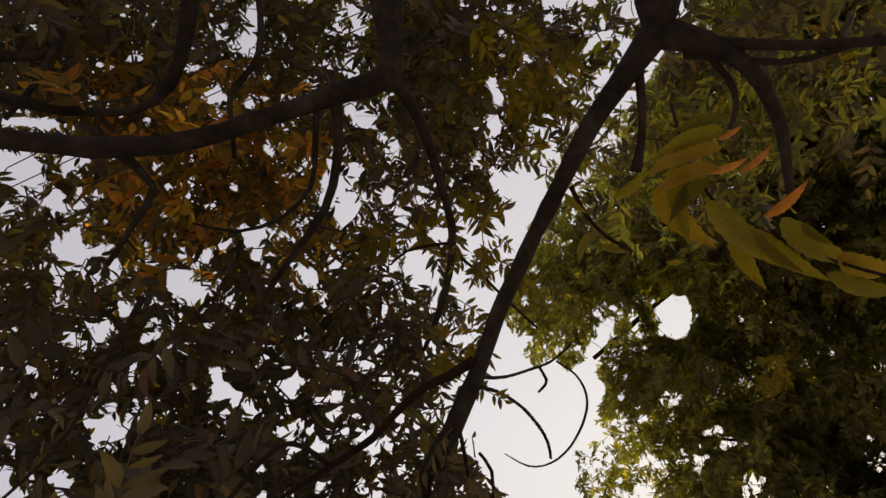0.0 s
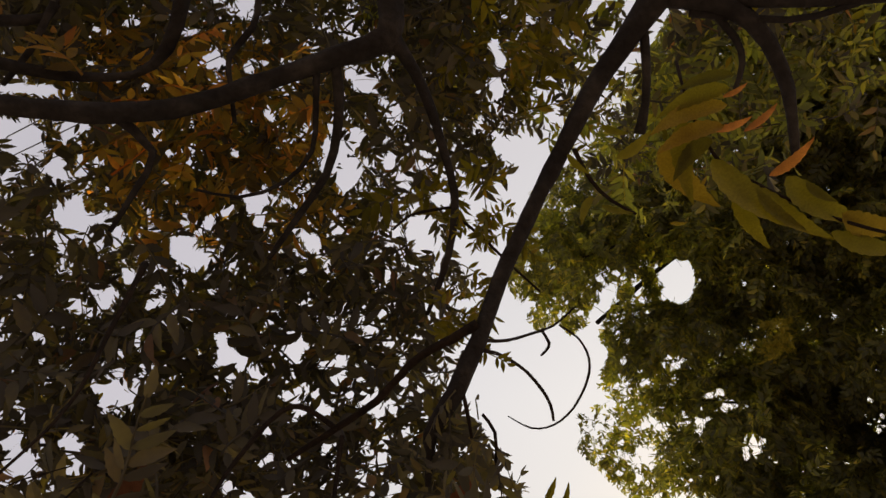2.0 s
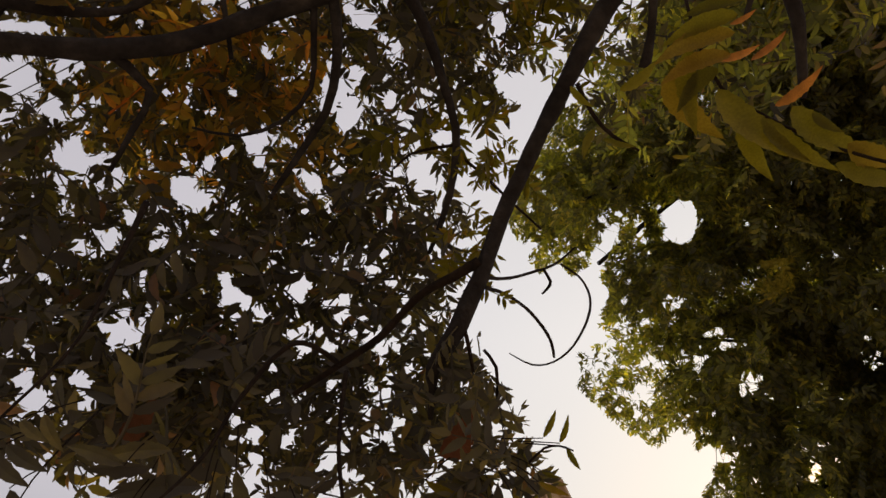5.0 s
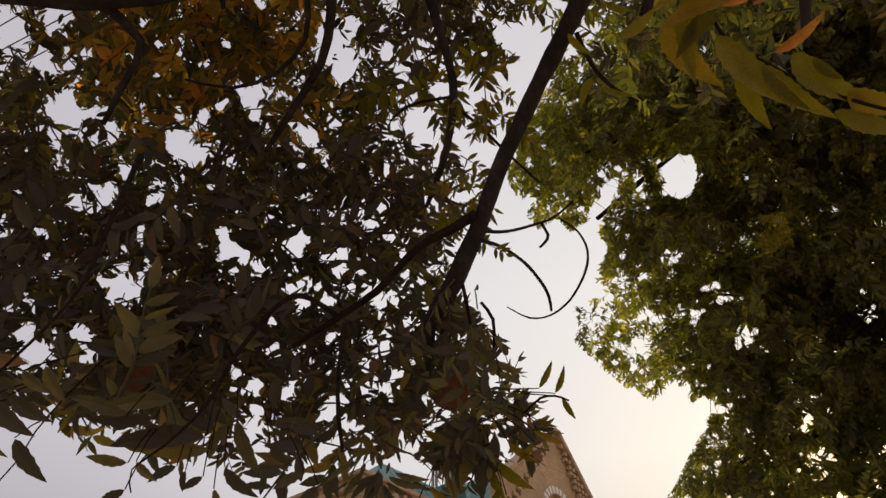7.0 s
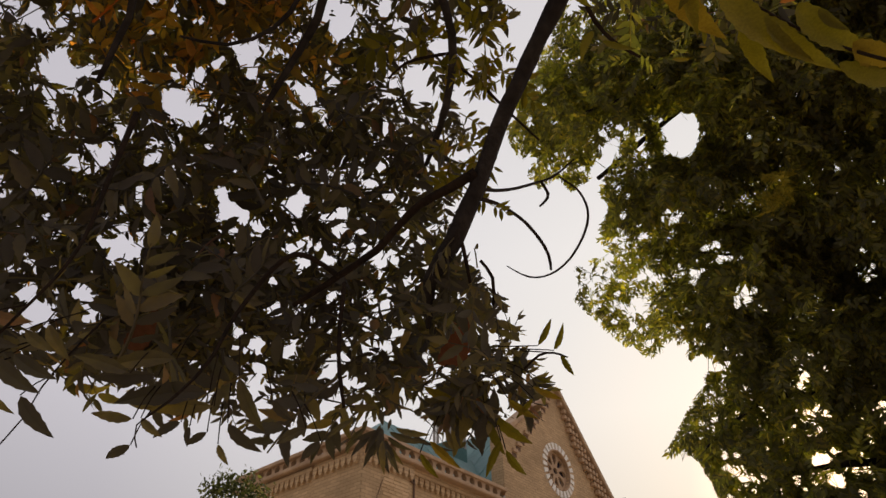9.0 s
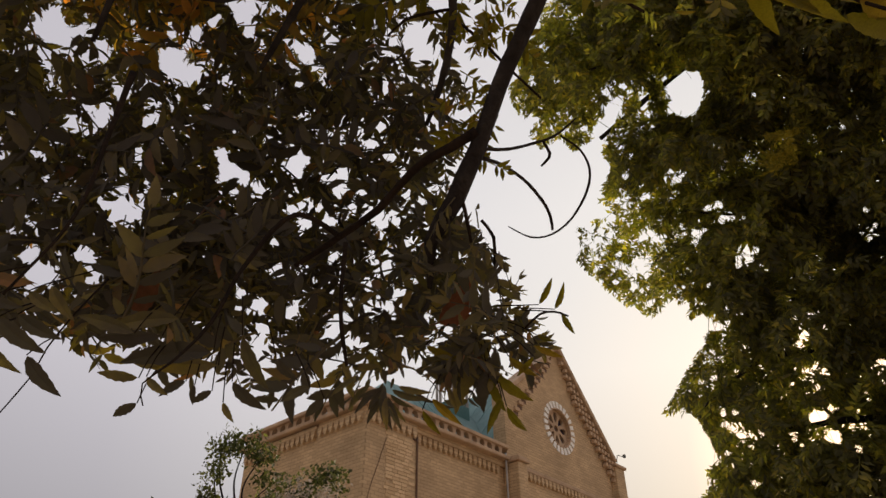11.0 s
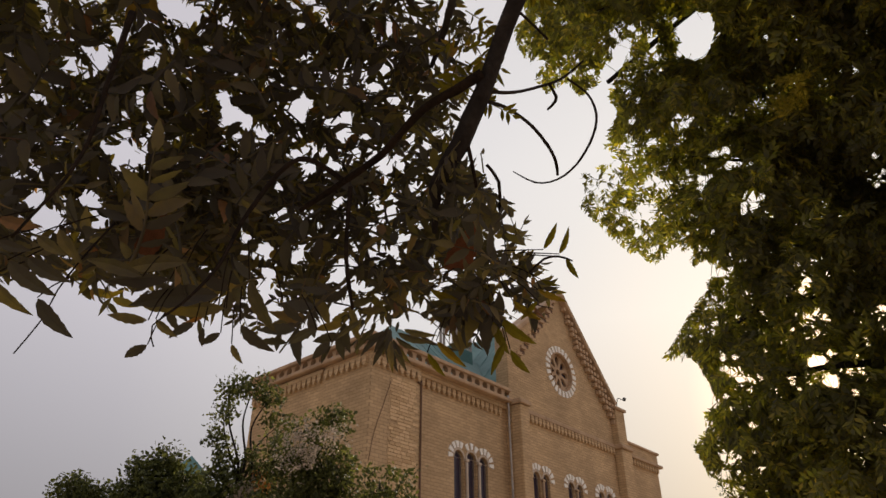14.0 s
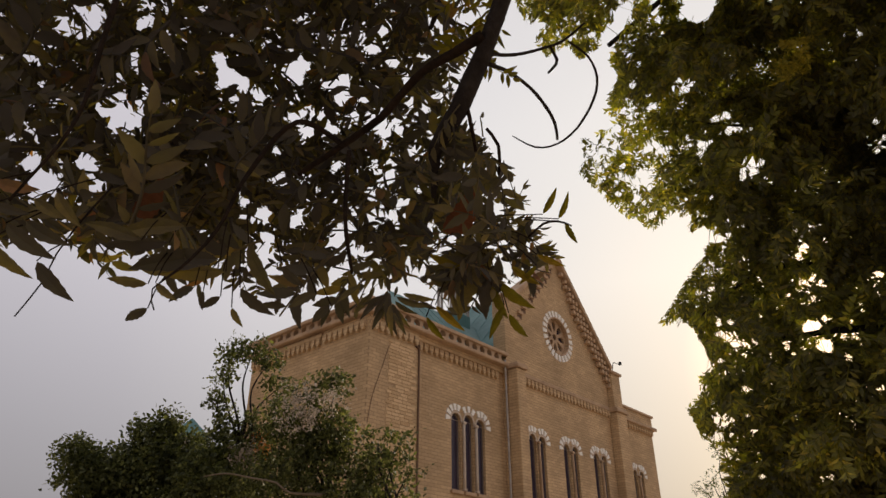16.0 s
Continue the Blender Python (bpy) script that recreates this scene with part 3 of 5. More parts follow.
rake(20.45, -1)
blk = [pose(APEX_X + 0.35 + 0.36 * i, GY - 0.004, gable_z(APEX_X + 0.35 + 0.36 * i) - 0.36 - 0.36 * k) for i in range(14) for k in range(4) if i > k - 1]
shared("rake_block", boxed(-0.115, 0.115, -0.30, 0, -0.12, 0.12, bevel=0.02), TRIM, blk, church)
# a chequer of headers beside the other rake, their shade painted as dark plates
blk = [pose(APEX_X - 0.62 - 0.21 * i, GY + 0.002, APEX_Z - 0.78 - 0.237 * i - 0.24 * k) for i in range(21) for k in (0, 1) if (i + k) % 2 == 0]
shared("header_shade", boxed(-0.11, 0.11, -0.016, 0.0, -0.12, 0.12), CABLE_AND_SHADE, blk, church)
shared("header", boxed(-0.1, 0.1, -0.15, 0, -0.1, 0.1, bevel=0.01), TRIM, [m @ pose(0.0, -0.004, 0.235) for m in blk], church)
part("apex_stone", boxed(APEX_X - 0.22, APEX_X + 0.22, GY - 0.42, GY + 0.4, APEX_Z - 0.1, APEX_Z + 0.2, bevel=0.06), TRIM, church)
shoulder = part("shoulder_pier", boxed(20.5, GX1 - 0.02, GY - 0.42, GY + 0.9, 13.105, 15.3, bevel=0.03), STONE, church)
part("cap", boxed(20.36, GX1 + 0.12, GY - 0.55, GY + 1.0, 15.304, 15.5, bevel=0.04), TRIM, shoulder)


# windows: recessed dark glass in a thin frame, with a ring of white stones over the head
def voussoir(r0, r1, half):
    return slab([(r0 * math.sin(-half), r0 * math.cos(half)), (r0 * math.sin(half), r0 * math.cos(half)), (r1 * math.sin(half), r1 * math.cos(half)), (r1 * math.sin(-half), r1 * math.cos(half))], [], -0.05, 0.02)


def lancet(cx, w, z0, top, y, angles):
    win = part("window", slab(arch(cx, w - 0.004, z0 + 0.002, top - 0.002), [arch(cx, w - 0.16, z0 + 0.08, top - 0.08)], y + 0.14, y + 0.24), FRAME, church, "round-headed lancet window with dark glass")
    part("pane", slab(arch(cx, w - 0.165, z0 + 0.083, top - 0.083), [], y + 0.18, y + 0.2), GLASS, win)
    r = w / 2
    part("archivolt", slab(arch(cx, w + 0.2, top - r - 0.03, top + 0.1, 12), [arch(cx, w + 0.02, top - r - 0.025, top + 0.01, 12)], y - 0.035, y - 0.004), PALE, win)
    me = bpy.data.meshes.new("voussoir")
    bm = voussoir(r + 0.13, r + 0.43, 0.15)
    bmesh.ops.recalc_face_normals(bm, faces=bm.faces)
    bm.to_mesh(me)
    bm.free()
    for a in angles:
        o = mesh_part("voussoir", me, WHITE, win)
        o.matrix_basis = pose(cx, y - 0.004, top - r, 0, a, 0)


for i, (c, w, z0, z1) in enumerate(LANCETS):
    lancet(c, w, z0, z1, FY, [(-88, -62, -36, -10, 16), (-32, 0, 32), (-16, 10, 36, 62, 88)][i])
    part("window_sill", boxed(c - w / 2 - 0.08, c + w / 2 + 0.08, FY - 0.12, FY + 0.25, z0 - 0.16, z0 - 0.004, bevel=0.02), TRIM, church)
for p in PAIRS:
    lancet(p[0], 0.6, 6.0, 9.95, GY, (-88, -60, -32, -4, 24))
    lancet(p[1], 0.6, 6.0, 9.95, GY, (-24, 4, 32, 60, 88))
lancet(23.2, 0.55, 6.0, 9.72, 0.05, (-88, -60, -32, -4, 24))
lancet(24.1, 0.55, 6.0, 9.72, 0.05, (-24, 4, 32, 60, 88))



def colonnette(x, y, z0, z1, mat=TRIM):
    """A slim shaft between two lancets, with a base and a capital."""
    c = part("colonnette", tube([(x, y, z0 + 0.1, 0.075), (x, y, (z0 + z1) / 2, 0.07), (x, y, z1 - 0.14, 0.07)], 0.8, 10, 0), mat, church, "slim stone shaft between two windows", True)
    part("capital", boxed(x - 0.11, x + 0.11, y - 0.09, y + 0.09, z1 - 0.138, z1, bevel=0.025), mat, c)
    part("base", boxed(x - 0.1, x + 0.1, y - 0.09, y + 0.09, z0, z0 + 0.098, bevel=0.02), mat, c)


for x in (6.36, 7.27):
    colonnette(x, FY - 0.1, 6.5, 9.62, PALE)
for p in PAIRS:
    colonnette((p[0] + p[1]) / 2, GY - 0.1, 6.0, 9.62)
colonnette(23.65, -0.05, 6.0, 9.42)

# rose window: eight lobes round a hub
def petal(turn):
    pts = []
    for k in range(14):
        t = 2 * math.pi * k / 14
        a = 0.69 + 0.33 * math.cos(t)
        b = (0.10 + 0.15 * (a - 0.36) / 0.66) * math.sin(t)
        pts.append((ROSE[0] + a * math.cos(turn) - b * math.sin(turn), ROSE[1] + a * math.sin(turn) + b * math.cos(turn)))
    return pts


lobes = [petal(math.pi * i / 4) for i in range(8)]
rose = part("rose_window", slab(ring(*ROSE, 1.116, 32), lobes + [ring(*ROSE, 0.2, 12)], GY + 0.2, GY + 0.34), TRIM, church, "stone tracery with eight lobes round a hub")
part("pane", slab(ring(*ROSE, 1.1, 24), [], GY + 0.36, GY + 0.38), GLASS, rose)
shared("voussoir", voussoir(1.2, 1.58, 0.082), WHITE, [pose(ROSE[0], GY - 0.004, ROSE[1], 0, 360 * i / 24, 0) for i in range(24)], rose)
bm = slab(ring(*ROSE, 1.195, 32), [ring(*ROSE, 1.115, 32)], GY - 0.06, GY + 0.19)
part("moulding", bm, TRIM, rose)


# roofs of teal sheet with standing seams
def roof(name, pts, faces, seams):
    bm = bmesh.new()
    vs = [bm.verts.new(p) for p in pts]
    fs = [bm.faces.new([vs[i] for i in f]) for f in faces]
    o = bmesh.ops.extrude_face_region(bm, geom=fs)["geom"]
    bmesh.ops.translate(bm, verts=[g for g in o if isinstance(g, bmesh.types.BMVert)], vec=(0, 0, -0.15))
    r = part(name, bm, TEAL, church, "teal painted sheet metal roof")
    if seams:
        for a, b in seams:
            a, b = Vector(a), Vector(b)
            o = part("seam", boxed(0, (b - a).length, -0.02, 0.02, 0.004, 0.022), TEAL, r)
            o.matrix_basis = Matrix.Translation(a) @ (b - a).to_track_quat("X", "Z").to_matrix().to_4x4()


E0, RZ = 13.3, 17.45
roof("aisle_roof", [(0.5, 0.5, E0), (GX0, 0.5, E0), (0.5, 8.5, E0), (GX0, 8.5, E0), (5.4, 4.5, RZ), (12.9, 4.5, RZ)],
     [(0, 1, 5, 4), (0, 4, 2), (2, 4, 5, 3)], [((5.4 + 0.75 * i, 4.5, RZ), (max(0.55, 5.4 + 0.75 * i - 0.3), 0.5, E0)) for i in range(7)] + [((5.4, 4.5, RZ), (0.5, 0.5, E0))])
roof("nave_roof", [(GX0 + 0.3, 0.6, 14.3), (APEX_X, 0.6, 20.35), (GX1 - 0.1, 0.6, 14.3), (GX0 + 0.3, 9.5, 14.3), (APEX_X, 9.5, 20.35), (GX1 - 0.1, 9.5, 14.3)],
     [(0, 1, 4, 3), (1, 2, 5, 4)], [((APEX_X, 1.5 + 1.2 * i, 20.35), (GX0 + 0.3, 1.5 + 1.2 * i, 14.3)) for i in range(7)])
roof("bay_roof", [(GX1, 0.5, 13.2), (26.2, 0.5, 13.2), (26.2, 9, 13.2), (GX1, 9, 13.2), (GX1, 0.5, 14.2), (GX1, 9, 14.2)], [(4, 1, 2, 5)], [])

# small open belfry on the ridge
bel = part("belfry", boxed(9.9, 11.7, 3.9, 5.1, RZ - 1.0, RZ + 0.2, bevel=0.03), TEAL, church, "small open belfry with thin posts")
shared("post", boxed(-0.06, 0.06, -0.06, 0.06, 0, 2.5), LEAD, [pose(x, y, RZ + 0.2) for x in (10.0, 10.3, 11.6) for y in (4.0, 5.0)], bel)
shared("baluster", boxed(-0.03, 0.03, -0.03, 0.03, 0, 0.7), LEAD, [pose(10.5 + 0.2 * k, 4.0, RZ + 0.2) for k in range(6)], bel)
part("rail", boxed(10.36, 11.54, 3.95, 4.05, RZ + 0.902, RZ + 0.98), LEAD, bel)
part("cap", boxed(9.8, 11.8, 3.8, 5.2, RZ + 2.702, RZ + 2.85, bevel=0.02), TEAL, bel)

# drainpipe beside the buttress
bm = tube([(9.45, -0.2, 13.4, 0.055), (9.45, -0.2, 10.0, 0.055), (9.45, -0.2, 0.3, 0.055)], 1.0, 8, 0)
part("drainpipe", bm, LEAD, church, "painted drainpipe with brackets", True)

# dark strip added for the shaded recess line beside the corner pilaster, and a slack cable down its face
part("recess_shadow", tube([(2.7, -0.2, 12.28, 0.05), (2.9, -0.19, 12.2, 0.05), (2.93, -0.19, 11.9, 0.045), (2.93, -0.19, 6, 0.045), (2.93, -0.19, 0.3, 0.045)], 1.0, 6, 0), CABLE_AND_SHADE, church, "dark brown strip standing in for the shaded recess line", True)
part("cable", tube([(1.06, -0.17, 11.9, 0.013), (0.65, -0.17, 10.7, 0.013), (0.22, -0.17, 9.48, 0.013), (0.0, -0.17, 8.3, 0.013)], 0.3, 5, 0), CABLE_AND_SHADE, church, "slack brown cable", True)


def block_material():
    """Single stones of slightly different tone."""
    m = STONE.copy()
    m.name = "buff_block"
    nt = m.node_tree
    b = nt.nodes["Principled BSDF"]
    info, ramp, ns = nt.nodes.new("ShaderNodeObjectInfo"), nt.nodes.new("ShaderNodeValToRGB"), nt.nodes.new("ShaderNodeTexNoise")
    ns.inputs["Scale"].default_value, ns.inputs["Detail"].default_value = 9, 5
    add = nt.nodes.new("ShaderNodeMath")
    add.operation = "MULTIPLY_ADD"
    add.inputs[1].default_value = 0.5
    nt.links.new(ns.outputs[0], add.inputs[0])
    nt.links.new(info.outputs["Random"], add.inputs[2])
    el = ramp.color_ramp.elements
    el[0].position, el[0].color = 0.2, (0.48, 0.325, 0.18, 1)
    el[1].position, el[1].color = 1.2, (0.65, 0.46, 0.275, 1)
    nt.links.new(add.outputs[0], ramp.inputs[0])
    nt.links.new(ramp.outputs[0], b.inputs["Base Color"])
    return m


# proud, uneven courses on the face of the corner pilaster
BLOCK = block_material()
BLOCKS = []
for w in (0.30, 0.40, 0.52):
    me = bpy.data.meshes.new("stone")
    bm = boxed(0, w, -0.03, 0.0, 0, 0.134, bevel=0.012)
    bmesh.ops.recalc_face_normals(bm, faces=bm.faces)
    bm.to_mesh(me)
    bm.free()
    BLOCKS.append((w, me))
for r in range(42):
    x = 0.98 + rng.uniform(0, 0.18)
    while True:
        w, me = BLOCKS[rng.integers(0, 3)]
        if x + w > 2.86:
            break
        if rng.random() > 0.04:
            o = mesh_part("stone", me, BLOCK, church)
            o.matrix_basis = pose(x, -0.142 + rng.uniform(0, 0.012), 5.9 + 0.15 * r, 0, rng.uniform(-0.4, 0.4), 0)
        x += w + 0.014

# floodlight on the gable's shoulder
flood = tagged(new("floodlight"), "small floodlight on a thin bracket at the gable's shoulder", "floodlight")
flood.matrix_world = church.matrix_world @ pose(21.45, -0.3, 16.35)
part("arm", tube([(-0.15, 0.1, -0.86, 0.03), (-0.08, 0.05, -0.4, 0.03), (0.0, 0.0, -0.06, 0.03), (0.4, 0, 0.0, 0.025), (0.95, 0, 0.05, 0.025)], 0.2, 6, 0), DARKMETAL, flood)
part("lamp_head", boxed(0.88, 1.02, -0.09, 0.09, 0.02, 0.24, bevel=0.02), DARKMETAL, flood)

# far pavilion with a pyramid roof, beyond the trees
pav = tagged(new("pavilion"), "small plastered pavilion with a teal pyramid roof, far off behind trees", "building")
pav.matrix_world = pose(-17.85, 48.00, 0, 0, 0, 20)
part("wall", boxed(-0.9, 0.9, -0.9, 0.9, 0, 12.46 - 0.004), PLASTER, pav)
bm = bmesh.new()
vs = [bm.verts.new(p) for p in ((-1.3, -1.3, 12.46), (1.3, -1.3, 12.46), (1.3, 1.3, 12.46), (-1.3, 1.3, 12.46), (0, 0, 13.96))]
for f in ((0, 1, 4), (1, 2, 4), (2, 3, 4), (3, 0, 4), (3, 2, 1, 0)):
    bm.faces.new([vs[i] for i in f])
part("roof", bm, TEAL, pav)

# ---- the tree overhead ----
FINE = [spray(leaflet_fine(), p, ln, sz, s, dr) for p, ln, sz, s, dr in ((5, 0.19, 0.058, 1, 0.5), (4, 0.16, 0.062, 2, 0.8), (6, 0.22, 0.054, 3, 0.3), (4, 0.14, 0.066, 4, 0.6), (5, 0.2, 0.052, 5, 0.9), (5, 0.18, 0.058, 6, 0.2))]
PLAIN = [spray(leaflet_plain(), p, ln, sz, s, dr, 0.004) for p, ln, sz, s, dr in ((8, 0.26, 0.062, 11, 0.5), (9, 0.3, 0.058, 12, 0.8), (7, 0.22, 0.062, 13, 0.3), (8, 0.27, 0.054, 14, 1.0))]

over = tagged(new("tree"), "overhanging tree with dark limbs and backlit pinnate leaves, some amber", "tree")
over.location = (0.5, -1.5, 0)
bpy.context.view_layer.update()


def local(ob, bm):
    bmesh.ops.translate(bm, verts=bm.verts, vec=-ob.matrix_world.translation)
    return bm


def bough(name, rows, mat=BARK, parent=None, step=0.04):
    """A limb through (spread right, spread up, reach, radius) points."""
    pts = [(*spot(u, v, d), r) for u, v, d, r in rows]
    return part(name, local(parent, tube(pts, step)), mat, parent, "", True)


FORK = (0.35, -0.75, 3.15)
part("trunk", local(over, tube([(0.5, -1.5, -0.1, 0.17), (0.5, -1.5, 0.6, 0.14), (0.46, -1.3, 1.9, 0.12), (0.35, -0.75, 3.15, 0.10), (0.3, -0.4, 3.5, 0.07)], 0.1, 12)), BARK, over, "", True)
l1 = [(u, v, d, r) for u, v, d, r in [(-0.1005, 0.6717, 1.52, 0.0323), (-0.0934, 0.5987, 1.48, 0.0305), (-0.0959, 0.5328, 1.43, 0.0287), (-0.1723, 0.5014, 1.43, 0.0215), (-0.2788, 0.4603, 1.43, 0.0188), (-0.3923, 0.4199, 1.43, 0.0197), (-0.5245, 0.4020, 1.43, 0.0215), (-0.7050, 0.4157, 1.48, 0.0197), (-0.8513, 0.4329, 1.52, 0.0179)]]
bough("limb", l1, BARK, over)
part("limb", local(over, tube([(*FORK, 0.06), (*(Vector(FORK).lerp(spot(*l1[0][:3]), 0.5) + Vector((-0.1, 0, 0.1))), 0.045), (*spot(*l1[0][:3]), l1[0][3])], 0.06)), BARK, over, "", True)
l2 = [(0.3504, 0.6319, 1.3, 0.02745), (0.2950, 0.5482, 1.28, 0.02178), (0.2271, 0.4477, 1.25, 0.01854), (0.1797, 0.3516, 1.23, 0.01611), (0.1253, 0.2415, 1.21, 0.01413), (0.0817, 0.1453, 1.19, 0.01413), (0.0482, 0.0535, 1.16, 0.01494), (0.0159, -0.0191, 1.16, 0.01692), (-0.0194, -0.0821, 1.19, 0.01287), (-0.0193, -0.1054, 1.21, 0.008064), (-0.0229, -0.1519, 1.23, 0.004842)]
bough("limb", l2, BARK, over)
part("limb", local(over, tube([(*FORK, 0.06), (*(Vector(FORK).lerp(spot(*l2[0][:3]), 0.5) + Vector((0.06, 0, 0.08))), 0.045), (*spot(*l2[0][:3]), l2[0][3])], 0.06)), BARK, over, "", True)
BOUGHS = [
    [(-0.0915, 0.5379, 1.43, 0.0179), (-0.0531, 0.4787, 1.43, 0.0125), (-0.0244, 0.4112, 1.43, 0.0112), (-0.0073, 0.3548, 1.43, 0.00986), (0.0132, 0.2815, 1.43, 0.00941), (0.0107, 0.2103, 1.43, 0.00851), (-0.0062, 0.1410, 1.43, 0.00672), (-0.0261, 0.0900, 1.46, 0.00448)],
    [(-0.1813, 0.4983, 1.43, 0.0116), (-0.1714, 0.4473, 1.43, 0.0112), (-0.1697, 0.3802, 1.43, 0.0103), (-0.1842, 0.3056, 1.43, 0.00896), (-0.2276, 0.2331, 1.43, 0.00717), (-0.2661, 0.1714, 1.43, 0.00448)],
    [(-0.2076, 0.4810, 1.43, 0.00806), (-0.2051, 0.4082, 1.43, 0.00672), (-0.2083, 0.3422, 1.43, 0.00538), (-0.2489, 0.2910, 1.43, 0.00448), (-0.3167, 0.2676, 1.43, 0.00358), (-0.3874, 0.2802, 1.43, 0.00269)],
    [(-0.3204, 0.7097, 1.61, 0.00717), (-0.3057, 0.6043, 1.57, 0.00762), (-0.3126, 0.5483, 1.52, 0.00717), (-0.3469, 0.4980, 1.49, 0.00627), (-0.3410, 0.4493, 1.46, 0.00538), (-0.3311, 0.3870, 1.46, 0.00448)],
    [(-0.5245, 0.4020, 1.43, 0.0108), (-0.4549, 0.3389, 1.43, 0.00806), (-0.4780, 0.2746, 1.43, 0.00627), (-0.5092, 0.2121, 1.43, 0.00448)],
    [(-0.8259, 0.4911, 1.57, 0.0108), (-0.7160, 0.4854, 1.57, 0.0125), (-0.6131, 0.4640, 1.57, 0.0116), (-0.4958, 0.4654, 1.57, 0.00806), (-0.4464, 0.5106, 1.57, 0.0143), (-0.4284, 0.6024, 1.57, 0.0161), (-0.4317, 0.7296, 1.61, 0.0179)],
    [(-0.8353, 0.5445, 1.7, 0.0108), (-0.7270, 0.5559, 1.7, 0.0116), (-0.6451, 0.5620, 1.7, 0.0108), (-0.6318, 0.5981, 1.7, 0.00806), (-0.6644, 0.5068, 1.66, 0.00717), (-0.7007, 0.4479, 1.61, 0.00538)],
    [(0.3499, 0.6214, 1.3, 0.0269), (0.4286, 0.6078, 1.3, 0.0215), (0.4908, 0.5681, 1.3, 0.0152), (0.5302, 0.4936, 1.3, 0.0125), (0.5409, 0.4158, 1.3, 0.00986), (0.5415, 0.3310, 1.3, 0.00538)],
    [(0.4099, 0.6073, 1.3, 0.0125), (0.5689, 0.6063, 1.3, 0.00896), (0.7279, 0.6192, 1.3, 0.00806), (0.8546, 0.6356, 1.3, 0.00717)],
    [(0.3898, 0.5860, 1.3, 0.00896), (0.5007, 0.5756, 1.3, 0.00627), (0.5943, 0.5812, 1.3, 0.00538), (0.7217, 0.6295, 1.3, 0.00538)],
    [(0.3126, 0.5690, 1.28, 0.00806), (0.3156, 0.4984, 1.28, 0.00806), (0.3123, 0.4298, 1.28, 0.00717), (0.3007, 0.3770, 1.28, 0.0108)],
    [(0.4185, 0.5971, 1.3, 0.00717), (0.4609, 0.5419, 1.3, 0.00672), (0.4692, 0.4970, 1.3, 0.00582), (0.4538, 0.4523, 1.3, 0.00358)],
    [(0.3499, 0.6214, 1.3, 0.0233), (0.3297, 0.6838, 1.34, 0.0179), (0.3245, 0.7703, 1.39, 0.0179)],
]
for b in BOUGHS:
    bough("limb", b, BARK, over)
